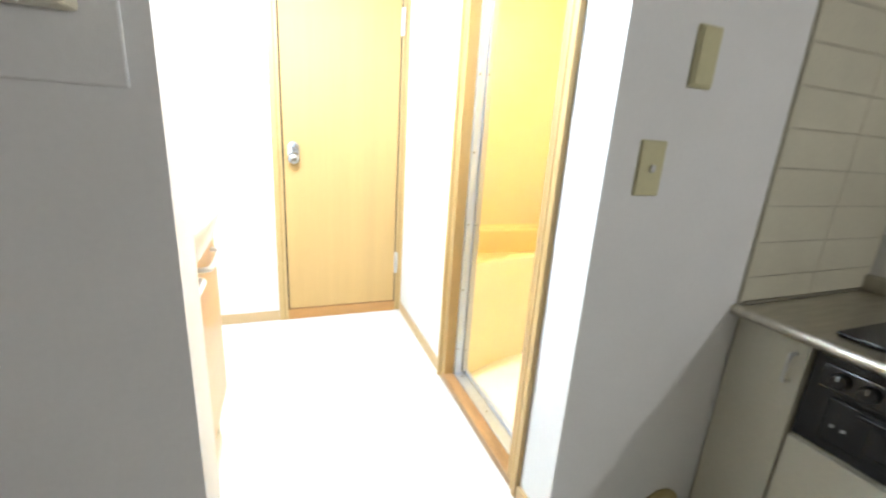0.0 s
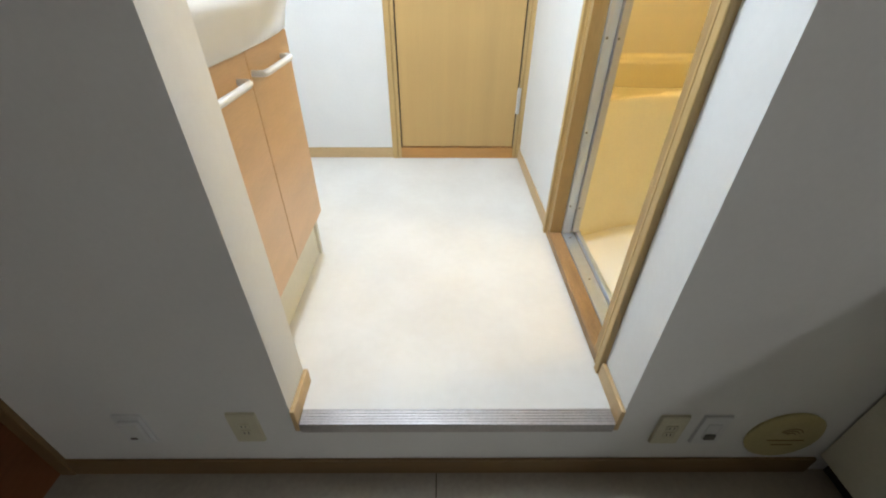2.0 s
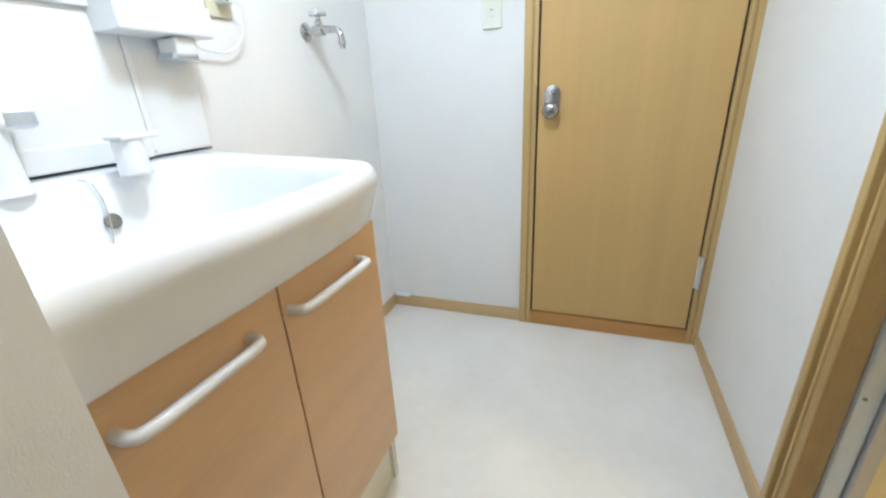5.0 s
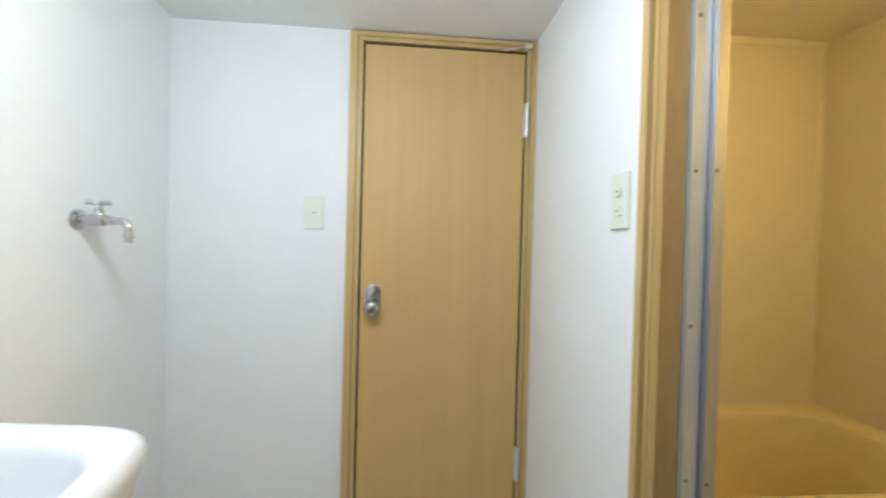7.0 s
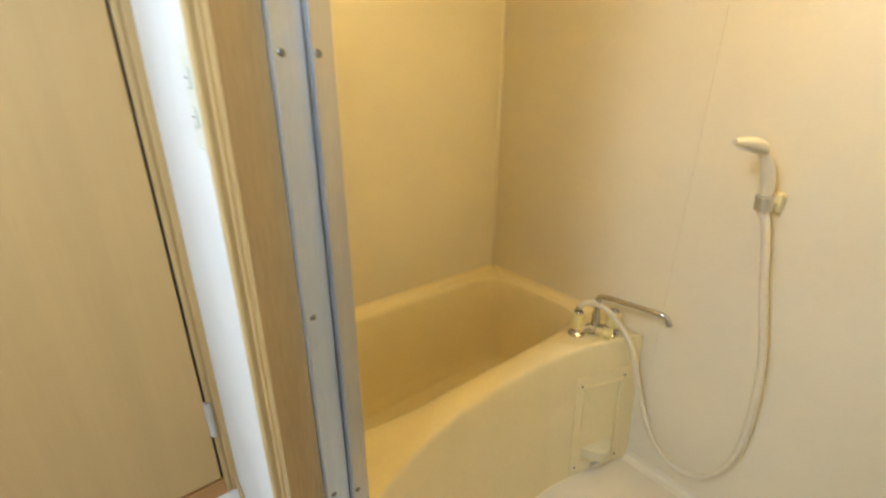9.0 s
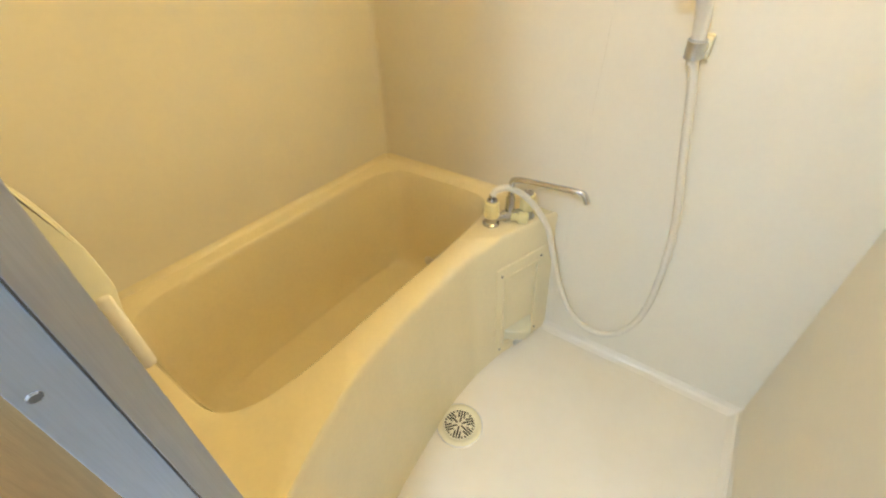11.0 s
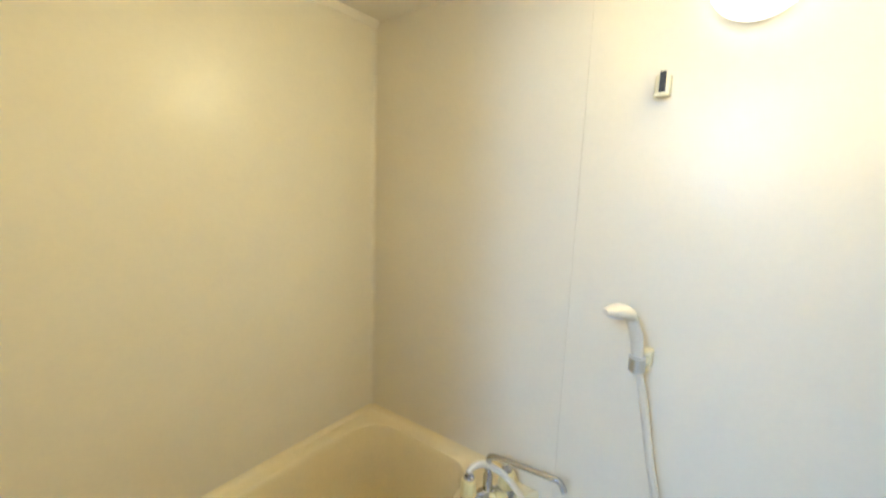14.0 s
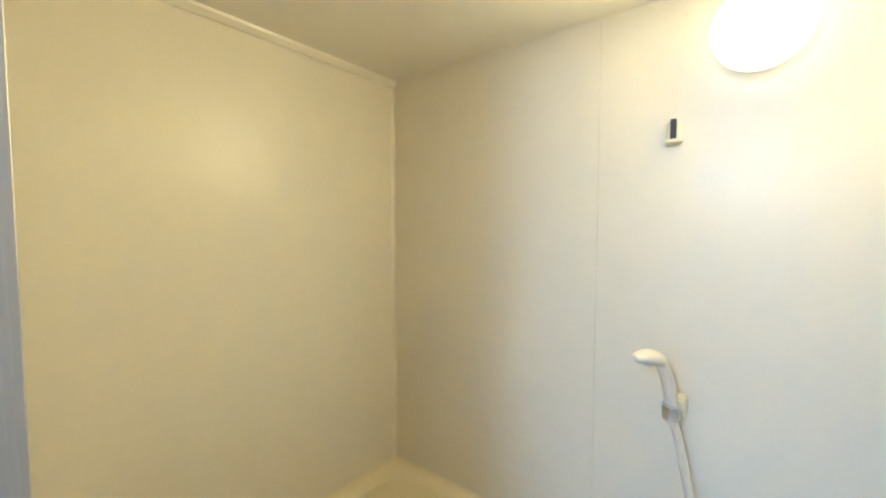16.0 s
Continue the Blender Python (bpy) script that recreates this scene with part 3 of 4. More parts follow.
part("rail", box((-0.19, -1.453, 0.722), (-0.174, -0.944, 0.766), 0.001), PEACH, van)
part("plinth", box((LX, -1.4775, 0.0), (-0.205, -0.905, 0.196), 0.003), CABINET, van, "cream recessed plinth")
part("side_leg", box((-0.215, -0.905, 0.0), (-0.195, -0.885, 0.2), 0.002), CABINET, van, "pale corner leg of the plinth")
for ya, yb, h0, h1 in ((-1.4765, -1.2155, -1.452, -1.275), (-1.2128, -0.932, -1.205, -1.003)):
    d = part("door", box((-0.1735, ya, 0.205), (-0.155, yb, 0.764), 0.002), PEACH, van)
    bar = smooth_line([(-0.156, h0 + 0.004, 0.711), (-0.136, h0 + 0.006, 0.711), (-0.127, h0 + 0.022, 0.711), (-0.126, (h0 + h1) / 2, 0.711), (-0.127, h1 - 0.022, 0.711), (-0.136, h1 - 0.006, 0.711), (-0.156, h1 - 0.004, 0.711)], 5)
    part("handle", tube(bar, 0.0075, 12), PLASTICWHITE, d, "white bar handle", True)


def ring_body(rows, seg=96, floor=True):
    """A hollow body of rings; each row gives a place for an angle. floor: closed below."""
    bm = bmesh.new()
    rings = []
    for fn in rows:
        rings.append([bm.verts.new(fn(k * math.tau / seg)) for k in range(seg)])
    for a, b in zip(rings, rings[1:]):
        for k in range(seg):
            bm.faces.new([a[k], a[(k + 1) % seg], b[(k + 1) % seg], b[k]])
    if floor:
        bm.faces.new(rings[0])
    bm.faces.new(rings[-1])
    return bm


def polar(outline, centre):
    """How far an outline lies from centre at an angle."""
    pts = [Vector(p) for p in outline]
    c = Vector(centre)

    def far_at(t):
        w = Vector((math.cos(t), math.sin(t)))
        best = 0.01
        for a, b in zip(pts, pts[1:] + pts[:1]):
            e = b - a
            det = w.x * -e.y + w.y * e.x
            if abs(det) > 1e-9:
                r = a - c
                s = (r.x * -e.y + r.y * e.x) / det
                u = (w.x * r.y - w.y * r.x) / det
                if s > 0 and -1e-6 <= u <= 1 + 1e-6:
                    best = max(best, s)
        return best

    return far_at


def super_oval(hx, hy, n):
    def far_at(t):
        return (abs(math.cos(t) / hx) ** n + abs(math.sin(t) / hy) ** n) ** (-1 / n)
    return far_at


SC = (-0.345, -1.178)
rim = polar([(LX, -1.476), (LX, -0.880), (-0.22, -0.884), (-0.175, -0.890), (-0.148, -0.905), (-0.132, -0.935), (-0.118, -1.0), (-0.106, -1.1), (-0.102, -1.2), (-0.104, -1.3), (-0.112, -1.4), (-0.118, -1.476)], SC)
bowl = super_oval(0.205, 0.225, 4.2)


def sink_row(kind, amount, z, lift=0.0):
    def place(t):
        if kind == "rim":
            r = rim(t) - amount
        else:
            r = bowl(t) * amount
        x, y = SC[0] + r * math.cos(t), SC[1] + r * math.sin(t)
        if kind == "rim" and y < -1.425:
            y = -1.4765
        up = min(1, max(0, (-0.18 - x) / 0.45))
        return (max(x, LX + 0.001), y, z + lift * up)
    return place


sink = thing("washbasin", (-0.35, -1.19, 0.766), "glossy white washbasin with a deep bowl", "washbasin")
rows = [sink_row("rim", 0.030, 0.767), sink_row("rim", 0.024, 0.772), sink_row("rim", 0.012, 0.810), sink_row("rim", 0.003, 0.836), sink_row("rim", 0.0, 0.848, 0.02), sink_row("rim", 0.002, 0.858, 0.02), sink_row("rim", 0.006, 0.866, 0.02), sink_row("rim", 0.013, 0.874, 0.02), sink_row("rim", 0.024, 0.8795, 0.02),
        sink_row("bowl", 1.05, 0.8795, 0.014), sink_row("bowl", 1.02, 0.878, 0.008), sink_row("bowl", 1.0, 0.873), sink_row("bowl", 0.985, 0.862), sink_row("bowl", 0.96, 0.825), sink_row("bowl", 0.925, 0.785), sink_row("bowl", 0.87, 0.760), sink_row("bowl", 0.76, 0.747), sink_row("bowl", 0.5, 0.738), sink_row("bowl", 0.15, 0.734)]
part("basin", ring_body(rows, 112, False), GLOSSWHITE, sink, smooth=True)
DX, DY = -0.360, -1.240
dr = part("drain", lathe([(0.043, 0), (0.043, 0.003), (0.039, 0.0045), (0.031, 0.0035), (0.027, 0.0005), (0.025, 0.0005)], (DX, DY, 0.7365), seg=32), STEEL, sink, "chrome basin drain", True)
part("stopper", lathe([(0, 0), (0.027, 0), (0.027, 0.003), (0.022, 0.006), (0.008, 0.007), (0.005, 0.012), (0, 0.013)], (DX, DY, 0.7362), seg=28), HOLE, dr, "dark rubber stopper", True)
over = part("overflow", lathe([(0.0120, 0), (0.0140, 0), (0.0140, 0.002), (0.0120, 0.003)], (-0.5345, -1.171, 0.815), (1, 0, 0.25), 28), SCREW, sink, "dark metal overflow ring", True)
part("overflow_hole", lathe([(0, 0), (0.0122, 0), (0.0122, 0.0015), (0, 0.0015)], (-0.5345, -1.171, 0.815), (1, 0, 0.25), 28), HOLE, over, "dark overflow opening")
chain = smooth_line([(-0.566, -1.193, 0.8905), (-0.552, -1.182, 0.889), (-0.5435, -1.176, 0.878), (-0.5355, -1.174, 0.845), (-0.528, -1.181, 0.80), (-0.515, -1.197, 0.767), (-0.490, -1.207, 0.752), (-0.44, -1.222, 0.7435), (-0.38, -1.238, 0.744)], 8)
part("chain", tube(chain, 0.0014, 6), CHROME, sink, "thin ball chain")

fau = thing("basin_faucet", (-0.525, -1.118, 0.889), "white cylindrical basin mixer and upright spray head", "faucet")
FX, FYB = -0.516, -1.117
part("column", lathe([(0, 0), (0.0255, 0), (0.0245, 0.004), (0.0235, 0.056), (0.022, 0.060), (0, 0.061)], (FX, FYB, 0.887), seg=36), PLASTICWHITE, fau, smooth=True)
part("base_ring", lathe([(0.024, 0), (0.0272, 0), (0.0272, 0.0025), (0.024, 0.0025)], (FX, FYB, 0.8875), seg=36), STEEL, fau)
slab_lever = part("lever", box((FX - 0.025, FYB - 0.024, 0.9475), (FX + 0.025, FYB + 0.046, 0.957), 0.004, 3), PLASTICWHITE, fau, "flat white lever plate", True)
part("lever_mark", lathe([(0, 0), (0.008, 0), (0.007, 0.001), (0, 0.001)], (FX + 0.002, FYB + 0.022, 0.957), seg=20), ALU, slab_lever)
hd = part("spray_head", box((-0.592, -1.302, 0.978), (-0.528, -1.217, 1.029), 0.012, 3), PLASTICWHITE, fau, "white spray head", True)
part("neck", lathe([(0.029, 0), (0.0275, 0.004), (0.025, 0.03), (0.0235, 0.094)], (-0.560, -1.276, 0.886), seg=24), PLASTICWHITE, hd, smooth=True)
part("button", box((-0.534, -1.262, 0.982), (-0.5265, -1.224, 1.004), 0.002), ALU, hd, "grey button")

cab = thing("mirror_cabinet", (LX, -1.17, 0.91), "white mirror cabinet with side shelves over the basin", "mirror cabinet")
part("back_panel", box((LX, -1.476, 0.9030), (-0.612, -0.862, 1.80), 0.004), PLASTICWHITE, cab)
part("gap_seal", box((LX, -1.476, 0.899), (-0.6125, -0.864, 0.9026)), DARK, cab, "dark sealant line")
part("lower_panel", box((-0.612, -1.476, 0.912), (-0.604, -1.014, 1.166), 0.003), PLASTICWHITE, cab)
part("lower_ledge", box((-0.612, -1.476, 0.9030), (-0.596, -1.016, 0.946), 0.004, 3), PLASTICWHITE, cab)
part("mirror_ledge", box((-0.612, -1.476, 1.166), (-0.594, -1.008, 1.182), 0.003), PLASTICWHITE, cab)
mir = part("mirror", box((-0.6115, -1.476, 1.184), (-0.600, -1.020, 1.80)), MIRROR, cab, "large clear mirror pane")
part("mirror_edge", box((-0.612, -1.020, 1.184), (-0.599, -1.0165, 1.80)), DARK, mir)
part("divider", box((-0.612, -1.013, 0.912), (-0.603, -1.001, 1.80), 0.003), PLASTICWHITE, cab)
tray = part("tray", box((-0.612, -1.054, 1.128), (-0.535, -0.862, 1.134), 0.002), PLASTICWHITE, cab, "white shelf tray")
part("tray_front", box((-0.541, -1.057, 1.128), (-0.532, -0.858, 1.186), 0.004), PLASTICWHITE, tray)
for y in (-1.057, -0.866):
    part("tray_side", box((-0.612, y, 1.128), (-0.536, y + 0.007, 1.186), 0.003), PLASTICWHITE, tray)
hook = part("hook", box((-0.600, -0.945, 1.092), (-0.545, -0.895, 1.127), 0.005), PLASTICWHITE, cab, "white dryer hook")
part("hook_clip", box((-0.598, -0.952, 1.086), (-0.553, -0.890, 1.098), 0.003), ALU, hook)
shape = [(-0.612, 1.350), (-0.600, 1.352), (-0.575, 1.364), (-0.540, 1.376), (-0.529, 1.382), (-0.527, 1.450), (-0.545, 1.460), (-0.612, 1.460)]
upper = part("upper_shelf", prism(shape, 1, -1.018, -0.893, 0.004), PLASTICWHITE, cab, "white moulded upper shelf", True)
part("lip", box((-0.530, -1.016, 1.383), (-0.5255, -0.895, 1.389), 0.001), ALU, upper, "grey edge of the shelf")
for y0, y1, z in ((-1.0, -0.975, 1.412), (-0.965, -0.945, 1.398), (-0.935, -0.900, 1.404), (-0.935, -0.900, 1.420)):
    part("control_mark", box((-0.5272, y0, z), (-0.5263, y1, z + 0.009)), PRINT, upper)
for z in (1.415, 1.395):
    part("socket_slot", box((-0.5270, -0.931 + 0.003, z), (-0.5260, -0.926, z + 0.008)), SCREW, upper)
sticker = part("sticker", box((-0.6121, -0.994, 1.281), (-0.6117, -0.882, 1.342)), PLASTICWHITE, cab, "white sticker with small grey print")
for a, b, z, h in ((-0.972, -0.930, 1.334, 0.004), (-0.990, -0.900, 1.326, 0.003), (-0.990, -0.945, 1.317, 0.0035), (-0.938, -0.890, 1.316, 0.003), (-0.990, -0.896, 1.309, 0.003), (-0.986, -0.905, 1.302, 0.003), (-0.990, -0.915, 1.295, 0.003), (-0.930, -0.886, 1.293, 0.0045), (-0.988, -0.900, 1.287, 0.0025)):
    part("print", box((-0.6117, a, z), (-0.6114, b, z + h)), PRINT, sticker)

cap = thing("pipe_cap", (-0.56, -0.03, 0.075), "small white plastic pipe cover in the corner", "pipe cover")
part("cap", box((-0.625, -0.014, 0.0585), (-0.548, 0.0115, 0.0685), 0.003), PLASTICWHITE, cap)


# ---- bathroom things ----
tub = thing("bathtub", (1.35, -0.33, 0), "cream bathtub with a curved apron", "bathtub")
TC = (1.345, -0.305)
TOP = [(BX0 - 0.02, BY1), (BX0 - 0.02, -0.754), (0.93, -0.692), (1.04, -0.660), (1.18, -0.637), (1.35, -0.632), (1.53, -0.640), (1.65, -0.664), (1.83, -0.720), (BX1, -0.742), (BX1, BY1)]
LOW = [(BX0 - 0.02, BY1), (BX0 - 0.02, -0.810), (0.93, -0.742), (1.0, -0.715), (1.107, -0.692), (1.245, -0.675), (1.40, -0.662), (1.53, -0.668), (1.65, -0.690), (1.83, -0.745), (BX1, -0.765), (BX1, BY1)]
edge_top = polar(TOP, TC)


def low_line(x):
    """Where the apron meets the floor."""
    for (xa, ya), (xb, yb) in zip(LOW[1:], LOW[2:-1]):
        if x <= xb:
            return ya + (yb - ya) * (x - xa) / (xb - xa)
    return LOW[-2][1]


well = super_oval(0.498, 0.249, 6)


def tub_row(kind, amount, z, wall_z=None):
    def place(t):
        if kind == "well":
            r = well(t) * amount
        else:
            r = edge_top(t) - amount
        x, y = TC[0] + r * math.cos(t), TC[1] + r * math.sin(t)
        if kind == "low" and y < -0.6 and x > BX0 - 0.019:
            y = low_line(x)
        onwall = y > -0.03 or x > BX1 - 0.022 and y > -0.66
        return (x, y, wall_z if wall_z and onwall else z)
    return place


rows = [tub_row("low", 0.0, 0.0), tub_row("top", 0.001, 0.455), tub_row("top", 0.0, 0.500, 0.545), tub_row("top", 0.002, 0.510, 0.540), tub_row("top", 0.006, 0.517, 0.533), tub_row("top", 0.014, 0.521, 0.526),
        tub_row("well", 1.025, 0.522), tub_row("well", 1.0, 0.517), tub_row("well", 0.985, 0.500), tub_row("well", 0.955, 0.30), tub_row("well", 0.925, 0.16), tub_row("well", 0.90, 0.125), tub_row("well", 0.85, 0.105), tub_row("well", 0.7, 0.098), tub_row("well", 0.2, 0.095)]
part("shell", ring_body(rows, 240), TUB, tub, smooth=True)
part("plug_hole", lathe([(0, 0), (0.022, 0), (0.024, 0.004), (0.015, 0.012), (0, 0.013)], (1.800, -0.268, 0.155), (-1, 0, 0.1), 20), HOSE, tub, "tub outlet", True)

niche = thing("soap_niche", (1.74, -0.70, 0.2), "cream recessed soap holder in the tub apron", "soap holder")
a = math.atan2(-0.056, 0.18)
turn = pose(1.742, -0.6970, 0.208, -3.0, 0, math.degrees(a))


def turned(bm):
    bmesh.ops.transform(bm, matrix=turn, verts=bm.verts)
    return bm


part("plate", turned(wall(1, -0.014, 0.045, -0.112, 0.112, -0.195, 0.195, [(-0.075, 0.075, -0.155, 0.150)])), TUB, niche)
part("recess", turned(box((-0.076, -0.001, -0.156), (0.076, 0.006, 0.151))), KNOB, niche)
part("inner_rim", turned(wall(1, -0.018, 0.006, -0.082, 0.082, -0.162, 0.157, [(-0.072, 0.072, -0.15, 0.146)])), TUB, niche)
dish = [(-0.066 + 0.132 * k / 16, -0.012 - 0.050 * math.sin(math.pi * k / 16)) for k in range(17)]
part("dish", turned(prism(dish + [(0.066, 0.0), (-0.066, 0.0)], 2, -0.135, -0.095, 0.004)), KNOB, niche, "pale soap dish", True)
part("drip_clip", turned(box((-0.02, -0.024, -0.196), (0.02, -0.012, -0.176), 0.003)), STEEL, niche)
for u, v in ((-0.09, 0.165), (0.09, 0.165), (-0.09, -0.172), (0.09, -0.172)):
    part("screw", turned(lathe([(0, 0), (0.0048, 0), (0.0035, 0.002), (0, 0.0024)], (u, -0.014, v), (0, -1, 0), 10)), SCREW, niche)

mix = thing("bath_mixer", (1.745, -0.645, 0.522), "chrome bath mixer with pale yellow handles", "faucet")
A, B = Vector((1.700, -0.598, 0.540)), Vector((1.800, -0.668, 0.540))
part("bar", tube([A, A.lerp(B, 0.3), A.lerp(B, 0.35), A.lerp(B, 0.65), A.lerp(B, 0.7), B], [0.014, 0.014, 0.019, 0.019, 0.014, 0.014], 16), CHROME, mix, smooth=True)
for p in (A, B):
    part("foot", lathe([(0, 0), (0.026, 0), (0.026, 0.006), (0.018, 0.012), (0.018, 0.026)], (p.x, p.y, 0.520), seg=20), CHROME, mix, smooth=True)
    h = part("handle", lathe([(0, 0), (0.0215, 0), (0.0240, 0.005), (0.0240, 0.030), (0.0225, 0.050), (0.0195, 0.055), (0, 0.056)], (p.x, p.y, 0.548), seg=12), HANDLE, mix, "pale yellow ribbed handle")
    part("cap", lathe([(0.0165, 0), (0.0165, 0.003), (0.0145, 0.006), (0.012, 0.006), (0.010, 0.0035), (0, 0.0035)], (p.x, p.y, 0.603), seg=18), CHROME, h, "dark chrome cap", True)
M = A.lerp(B, 0.5)
part("diverter", lathe([(0, 0), (0.013, 0), (0.013, 0.02), (0.019, 0.024), (0.019, 0.05), (0.015, 0.053), (0, 0.053)], (M.x - 0.005, M.y - 0.008, 0.540), (0.45, -0.9, -0.1), 20), HANDLE, mix, "small pale yellow diverter knob", True)
part("spout_stem", lathe([(0.014, 0), (0.014, 0.05), (0.009, 0.06), (0.009, 0.07)], (M.x, M.y, 0.548), seg=16), CHROME, mix, smooth=True)
part("spout", tube(smooth_line([(M.x, M.y, 0.60), (M.x, M.y, 0.650), (M.x + 0.001, M.y - 0.014, 0.664), (M.x + 0.004, M.y - 0.06, 0.668), (M.x + 0.014, M.y - 0.172, 0.671), (M.x + 0.018, M.y - 0.204, 0.667), (M.x + 0.020, M.y - 0.218, 0.643)], 6), 0.0085, 14), CHROME, mix, smooth=True)
part("hose_joint", tube([(1.704, -0.594, 0.600), (1.706, -0.595, 0.620)], 0.010, 14), CHROME, mix, smooth=True)

shower = thing("hand_shower", (1.79, -0.985, 1.03), "cream hand shower with a long hose on the wall", "shower")
hose = smooth_line([(1.705, -0.594, 0.612), (1.715, -0.602, 0.632), (1.745, -0.630, 0.634), (1.785, -0.678, 0.590), (1.815, -0.735, 0.50), (1.825, -0.765, 0.40), (1.835, -0.81, 0.26), (1.835, -0.877, 0.155), (1.835, -0.960, 0.127), (1.835, -1.030, 0.174), (1.835, -1.074, 0.29), (1.835, -1.080, 0.45), (1.832, -1.066, 0.62), (1.826, -1.030, 0.80), (1.815, -1.000, 0.96), (1.805, -0.985, 1.02)], 8)
part("hose", tube(hose, 0.0098, 12), HOSE, shower, smooth=True)
handle = smooth_line([(1.803, -0.985, 1.005), (1.798, -0.984, 1.055), (1.783, -0.979, 1.108), (1.760, -0.970, 1.150), (1.735, -0.960, 1.172)], 7)


def flat_tube(path, wide, thick, side, seg=18):
    """A body of oval section along a line; side is the way in which it is wide."""
    bm = bmesh.new()
    pts, rings = [Vector(q) for q in path], []
    for i, q in enumerate(pts):
        way = (pts[min(i + 1, len(pts) - 1)] - pts[max(i - 1, 0)]).normalized()
        u = (Vector(side) - way * way.dot(Vector(side))).normalized()
        v = way.cross(u)
        rings.append([bm.verts.new(q + wide[i] * math.cos(k * math.tau / seg) * u + thick[i] * math.sin(k * math.tau / seg) * v) for k in range(seg)])
    for r, s in zip(rings, rings[1:]):
        for k in range(seg):
            bm.faces.new([r[k], r[(k + 1) % seg], s[(k + 1) % seg], s[k]])
    bm.faces.new(rings[0][::-1])
    bm.faces.new(rings[-1])
    return bm


n = len(handle)
part("handle", flat_tube(handle, [0.0095 + 0.0060 * math.sin(math.pi * min(1, k / n)) for k in range(n)], [0.0088 - 0.0018 * k / n for k in range(n)], (0.15, 1, 0)), HOSE, shower, "cream curved shower handle", True)
tip = smooth_line([(1.756, -0.968, 1.158), (1.722, -0.953, 1.174), (1.672, -0.932, 1.180)], 9)
m = len(tip) - 1
part("head", flat_tube(tip, [0.0045 + 0.0205 * math.sin(math.pi * (0.12 + 0.86 * k / m)) ** 0.7 for k in range(m + 1)], [0.004 + 0.0125 * math.sin(math.pi * (0.14 + 0.84 * k / m)) ** 0.8 for k in range(m + 1)], (0.25, 1, 0)), HOSE, shower, "oval white shower head", True)
part("spray_face", lathe([(0, 0), (0.0165, 0), (0.0165, 0.002), (0.014, 0.003), (0, 0.0032)], (1.706, -0.946, 1.1630), (-0.16, 0.06, -0.98), 24), PLASTICWHITE, shower, smooth=True)
hold = thing("shower_holder", (BX1, -0.99, 1.04), "pale yellow shower holder with a metal clip", "shower holder")
part("base", box((1.838, -1.008, 1.008), (BX1, -0.984, 1.052), 0.006), KNOB, hold)
part("arm", tube([(1.86, -0.996, 1.032), (1.815, -0.990, 1.034)], 0.011, 14), KNOB, hold, smooth=True)
part("clip", lathe([(0.0155, -0.017), (0.0185, -0.017), (0.0185, 0.017), (0.0155, 0.017)], (1.797, -0.985, 1.036), (-0.2, 0, 1), 20), STEEL, hold, smooth=True)

sensor = thing("wall_hook", (BX1, -0.963, 1.68), "small white wall holder with a dark slot", "wall holder")
part("body", box((BX1 - 0.028, -0.980, 1.657), (BX1, -0.947, 1.702), 0.005, 3), KNOB, sensor, smooth=True)
part("slot", box((BX1 - 0.032, -0.970, 1.661), (BX1 - 0.0275, -0.957, 1.708), 0.001), DARK, sensor)
part("lip", box((BX1 - 0.034, -0.980, 1.653), (BX1 - 0.028, -0.947, 1.662), 0.002), KNOB, sensor)

globe = thing("wall_lamp", (BX1, -1.12, 1.858), "lit round white globe lamp on the bathroom wall", "lamp")
part("base", lathe([(0, 0), (0.066, 0), (0.068, 0.012), (0.060, 0.018), (0, 0.018)], (BX1, -1.12, 1.858), (-1, 0, 0), 36), PLASTICWHITE, globe, smooth=True)
prof = [(0.050, 0.016)] + [(0.0865 * math.sin(t), 0.072 - 0.068 * math.cos(t)) for t in [0.62 + k * 1.48 / 8 for k in range(9)] + [2.10 + k * 1.0415 / 8 for k in range(1, 9)]]
# side half gets the weaker emission to limit light on the wall
part("globe_dimmed_side", lathe(prof[:10], (BX1, -1.12, 1.858), (-1, 0, 0), 40), GLOBESIDE, globe, "side of the globe, its glow turned down to spare the wall", True)
part("globe", lathe(prof[9:], (BX1, -1.12, 1.858), (-1, 0, 0), 40), GLOBE, globe, "glowing opal globe", True)

fan = thing("ceiling_vent", (1.27, -0.42, BZ), "cream slatted exhaust grille in the bathroom ceiling", "vent")
VX0, VX1, VY0, VY1 = 1.14, 1.375, -0.57, -0.335
part("frame", prism([(VX0, VY0), (VX1, VY0), (VX1, VY1), (VX0, VY1)], 2, BZ - 0.014, BZ - 0.0005, 0.004), FRP, fan)
# dark sheet painted in for the shade behind the slats
part("shade_backing", box((VX0 + 0.018, VY0 + 0.018, BZ - 0.0155), (VX1 - 0.018, VY1 - 0.018, BZ - 0.0145)), SLOT, fan)
for k in range(14):
    y = VY0 + 0.022 + k * 0.0142
    part("slat", box((VX0 + 0.016, y, BZ - 0.022), (VX1 - 0.016, y + 0.008, BZ - 0.0145), 0.001), FRP, fan)

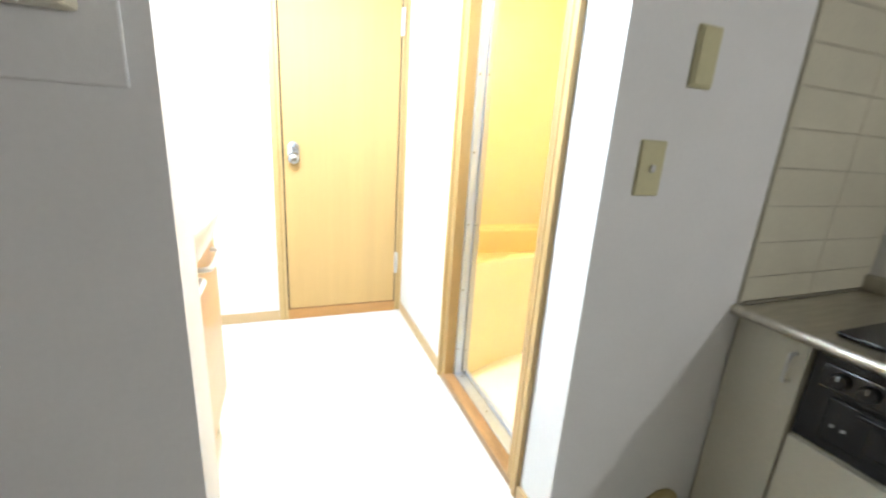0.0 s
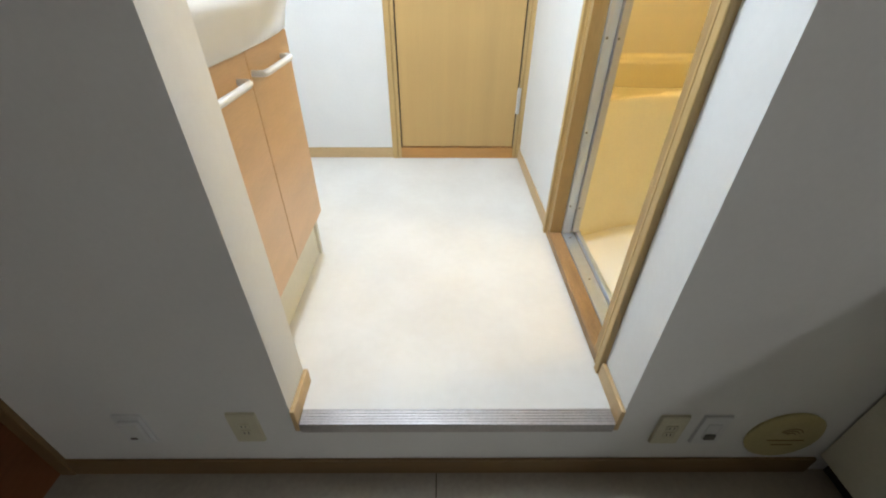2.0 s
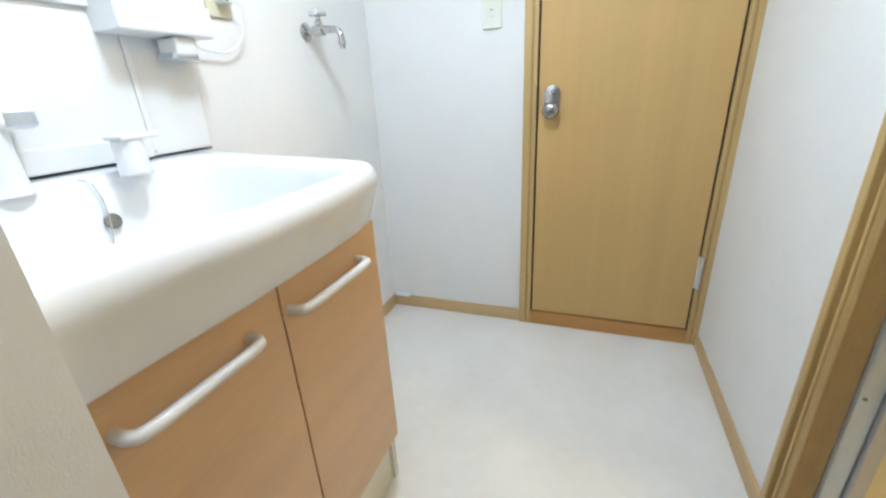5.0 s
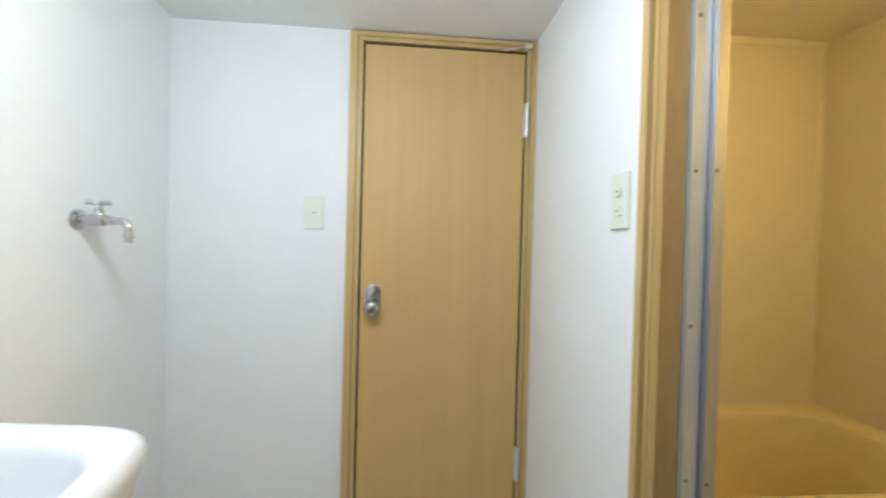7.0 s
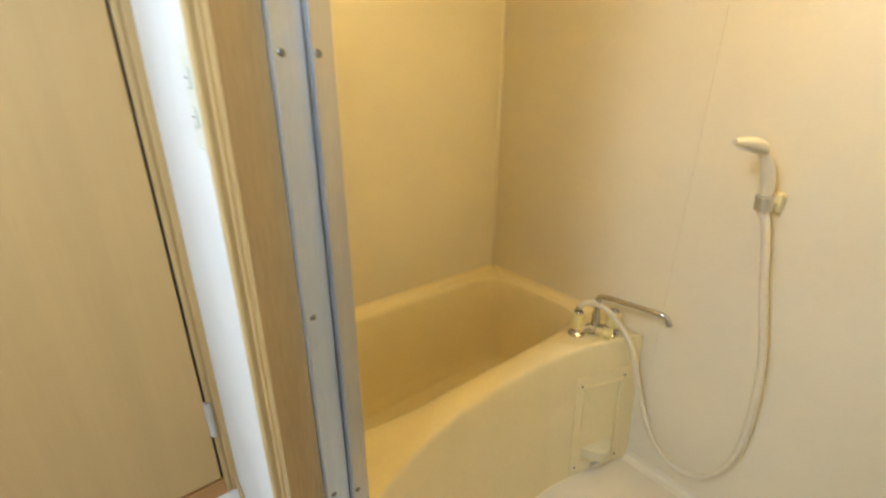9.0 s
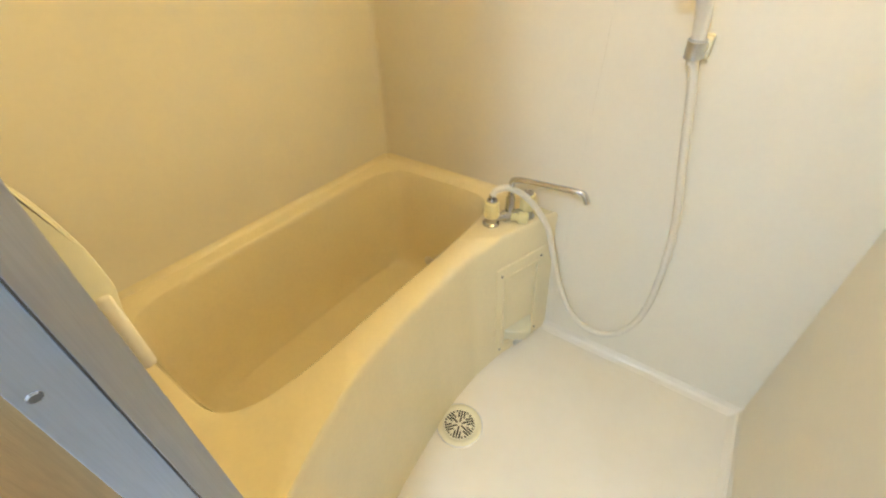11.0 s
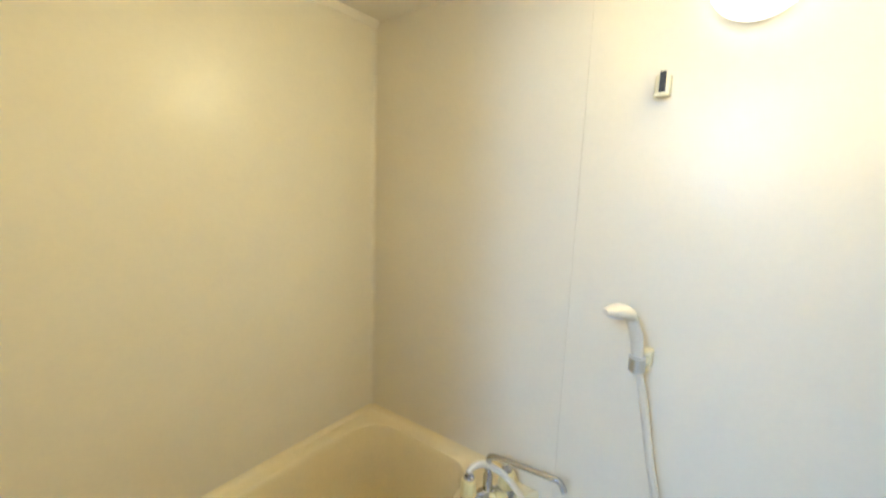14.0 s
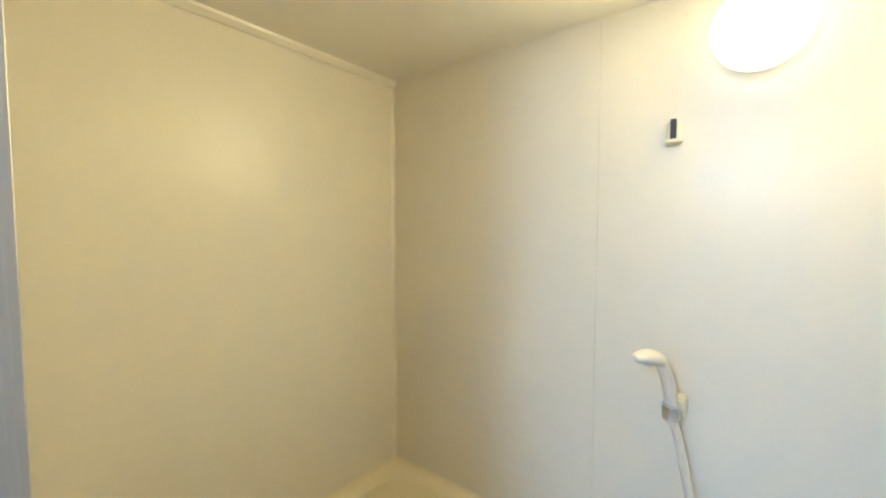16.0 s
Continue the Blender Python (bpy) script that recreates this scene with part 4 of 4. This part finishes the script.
drain = thing("floor_drain", (1.345, -0.722, 0), "cream floor drain with a slotted round grate", "drain")
part("ring", lathe([(0.0505, 0.0), (0.068, 0.0), (0.070, 0.003), (0.065, 0.006), (0.054, 0.0055), (0.0505, 0.003)], (1.345, -0.722, 0.0), seg=36), KNOB, drain, smooth=True)
part("gleam_ring", lathe([(0.069, 0), (0.0735, 0), (0.0735, 0.002), (0.069, 0.003)], (1.345, -0.722, 0.0), seg=36), STEEL, drain)
grate = part("grate", lathe([(0, 0.003), (0.050, 0.003), (0.050, 0.0042), (0, 0.0046)], (1.345, -0.722, 0.0), seg=32), KNOB, drain)
for s in range(6):
    rot = pose(1.345, -0.722, 0.0048, 0, 0, 20 + 60 * s)
    for k in range(-2, 3):
        v = 0.0086 * k
        u0, u1 = 0.0075 + abs(v) * 1.75, math.sqrt(0.047 ** 2 - v * v)
        bm = box((u0, v - 0.0025, -0.0005), (u1, v + 0.0025, 0.0004))
        bmesh.ops.transform(bm, matrix=rot, verts=bm.verts)
        part("slot", bm, SLOT, grate)

mark = thing("floor_emblem", (1.19, -1.10, 0), "small raised star of strokes moulded in the bathroom floor", "floor relief")
for k in range(8):
    bm = box((0.010, -0.0022, -0.001), (0.040 if k % 2 else 0.032, 0.0022, 0.0016), 0.0008, 1)
    bmesh.ops.transform(bm, matrix=pose(1.185, -1.10, 0, 0, 0, 45 * k + 12), verts=bm.verts)
    part("stroke", bm, BFLOOR, mark)

# ---- kitchen corner ----
tiles = tagged(part("wall_tiles", box((1.249, FY0 - 0.004, 0.662), (KX, FY0, 2.2)), GROUT), "cream wall tiles above the counter", "tiles", kind="structure")
counter = thing("kitchen_worktop", (1.55, -2.4, 0.66), "stainless steel kitchen worktop with a rolled edge", "worktop")
part("top", box((1.245, -3.6, 0.640), (KX, FY0 - 0.001, 0.660), 0.004), WORKTOP, counter)
part("edge", tube([(1.244, -3.6, 0.646), (1.244, FY0 - 0.001, 0.646)], 0.016, 14), WORKTOP, counter, smooth=True)
part("upstand", box((KX - 0.03, -3.6, 0.660), (KX, FY0 - 0.001, 0.715), 0.006), WORKTOP, counter)
part("upstand", box((1.27, FY0 - 0.016, 0.660), (KX - 0.03, FY0 - 0.004, 0.668), 0.003), WORKTOP, counter)


def cabinet(y0, y1, z1, handle_y):
    """A white base cabinet with one door that faces the room."""
    ob = thing("base_cabinet", (1.5, (y0 + y1) / 2, KF), "white board kitchen cabinet with a metal handle", "cabinet", "kitchen base cabinets")
    part("body", box((1.292, y0, KF + 0.08), (KX, y1, z1)), CABINET, ob)
    part("plinth", box((1.33, y0, KF), (KX, y1, KF + 0.08)), DARK, ob)
    d = part("door", box((1.273, y0 + 0.002, KF + 0.085), (1.2915, y1 - 0.002, z1 - 0.004), 0.002), CABINET, ob)
    if handle_y is not None:
        part("handle", tube(smooth_line([(1.273, handle_y, z1 - 0.05), (1.252, handle_y, z1 - 0.055), (1.248, handle_y, z1 - 0.09), (1.252, handle_y, z1 - 0.125), (1.273, handle_y, z1 - 0.13)], 5), 0.005, 10), STEEL, d, "slim metal bow handle", True)
    return ob


cabinet(-1.782, FY0 - 0.002, 0.636, -1.752)
cabinet(-2.40, -1.786, 0.372, None)
cabinet(-3.0, -2.404, 0.636, -2.45)
stove = thing("built_in_stove", (1.5, -2.1, 0.4), "black built-in gas stove with a grill drawer", "stove")
part("body", box((1.28, -2.398, 0.377), (KX - 0.1, -1.788, 0.636), 0.003), ENAMEL, stove)
part("top_plate", box((1.305, -2.40, 0.661), (KX - 0.06, -1.800, 0.672), 0.005), ENAMEL, stove)
panel_strip = part("control_panel", box((1.274, -2.32, 0.535), (1.2805, -1.812, 0.596), 0.003), GRILLGREY, stove, "dark grey control strip")
for y in (-1.850, -1.905, -2.205, -2.260):
    k = part("control_knob", lathe([(0, 0), (0.019, 0), (0.018, 0.014), (0.015, 0.017), (0, 0.0175)], (1.274, y, 0.566), (-1, 0, 0), 20), ENAMEL, panel_strip, smooth=True)
    part("pointer", box((1.2558, y - 0.0015, 0.568), (1.2568, y + 0.0015, 0.582)), PRINT, k)
grill = part("grill_door", box((1.273, -2.28, 0.405), (1.2805, -1.842, 0.520), 0.004), ENAMEL, stove)
part("grill_window", box((1.2718, -2.20, 0.425), (1.2734, -1.925, 0.490), 0.001), GRILLGREY, grill, "dark smoked grill window")
part("grill_handle", tube([(1.262, -2.22, 0.512), (1.262, -1.90, 0.512)], 0.006, 10), ENAMEL, grill, "black grill handle", True)
for y in (-1.862, -1.884):
    part("lamp_mark", box((1.2722, y - 0.004, 0.447), (1.2732, y + 0.004, 0.454)), PRINT, grill)
for y in (-1.95, -2.25):
    burner = part("burner", lathe([(0.03, 0), (0.055, 0), (0.055, 0.012), (0.03, 0.018), (0, 0.018)], (1.50, y, 0.672), seg=24), DARK, stove, smooth=True)
    for k in range(4):
        ang = k * math.pi / 2 + 0.78
        part("grate_arm", tube([(1.50 + 0.06 * math.cos(ang), y + 0.06 * math.sin(ang), 0.697), (1.50 + 0.12 * math.cos(ang), y + 0.12 * math.sin(ang), 0.697), (1.50 + 0.12 * math.cos(ang), y + 0.12 * math.sin(ang), 0.673)], 0.005, 8), ENAMEL, burner)

# tiles of the kitchen wall, laid in straight rows
tile_mesh = None
for row in range(15):
    for col in range(2):
        x0, z0 = 1.250 + col * 0.312, 0.742 + row * 0.1005
        if z0 + 0.1 > 2.2:
            continue
        if tile_mesh is None:
            first = part("tile", box((-0.1548, -0.003, -0.0490), (0.1548, 0.003, 0.0490), 0.0012, 1), TILE, tiles)
            tile_mesh = first.data
            ob = first
        else:
            ob = new("tile", tile_mesh)
            ob.parent = tiles
        ob.location = (x0 + 0.156, FY0 - 0.0062, z0 + 0.05025)
for col in range(2):
    part("cut_tile", box((1.2512 + col * 0.312, FY0 - 0.0092, 0.670), (1.5608 + col * 0.312, FY0 - 0.0032, 0.7405), 0.0012, 1), TILE, tiles)
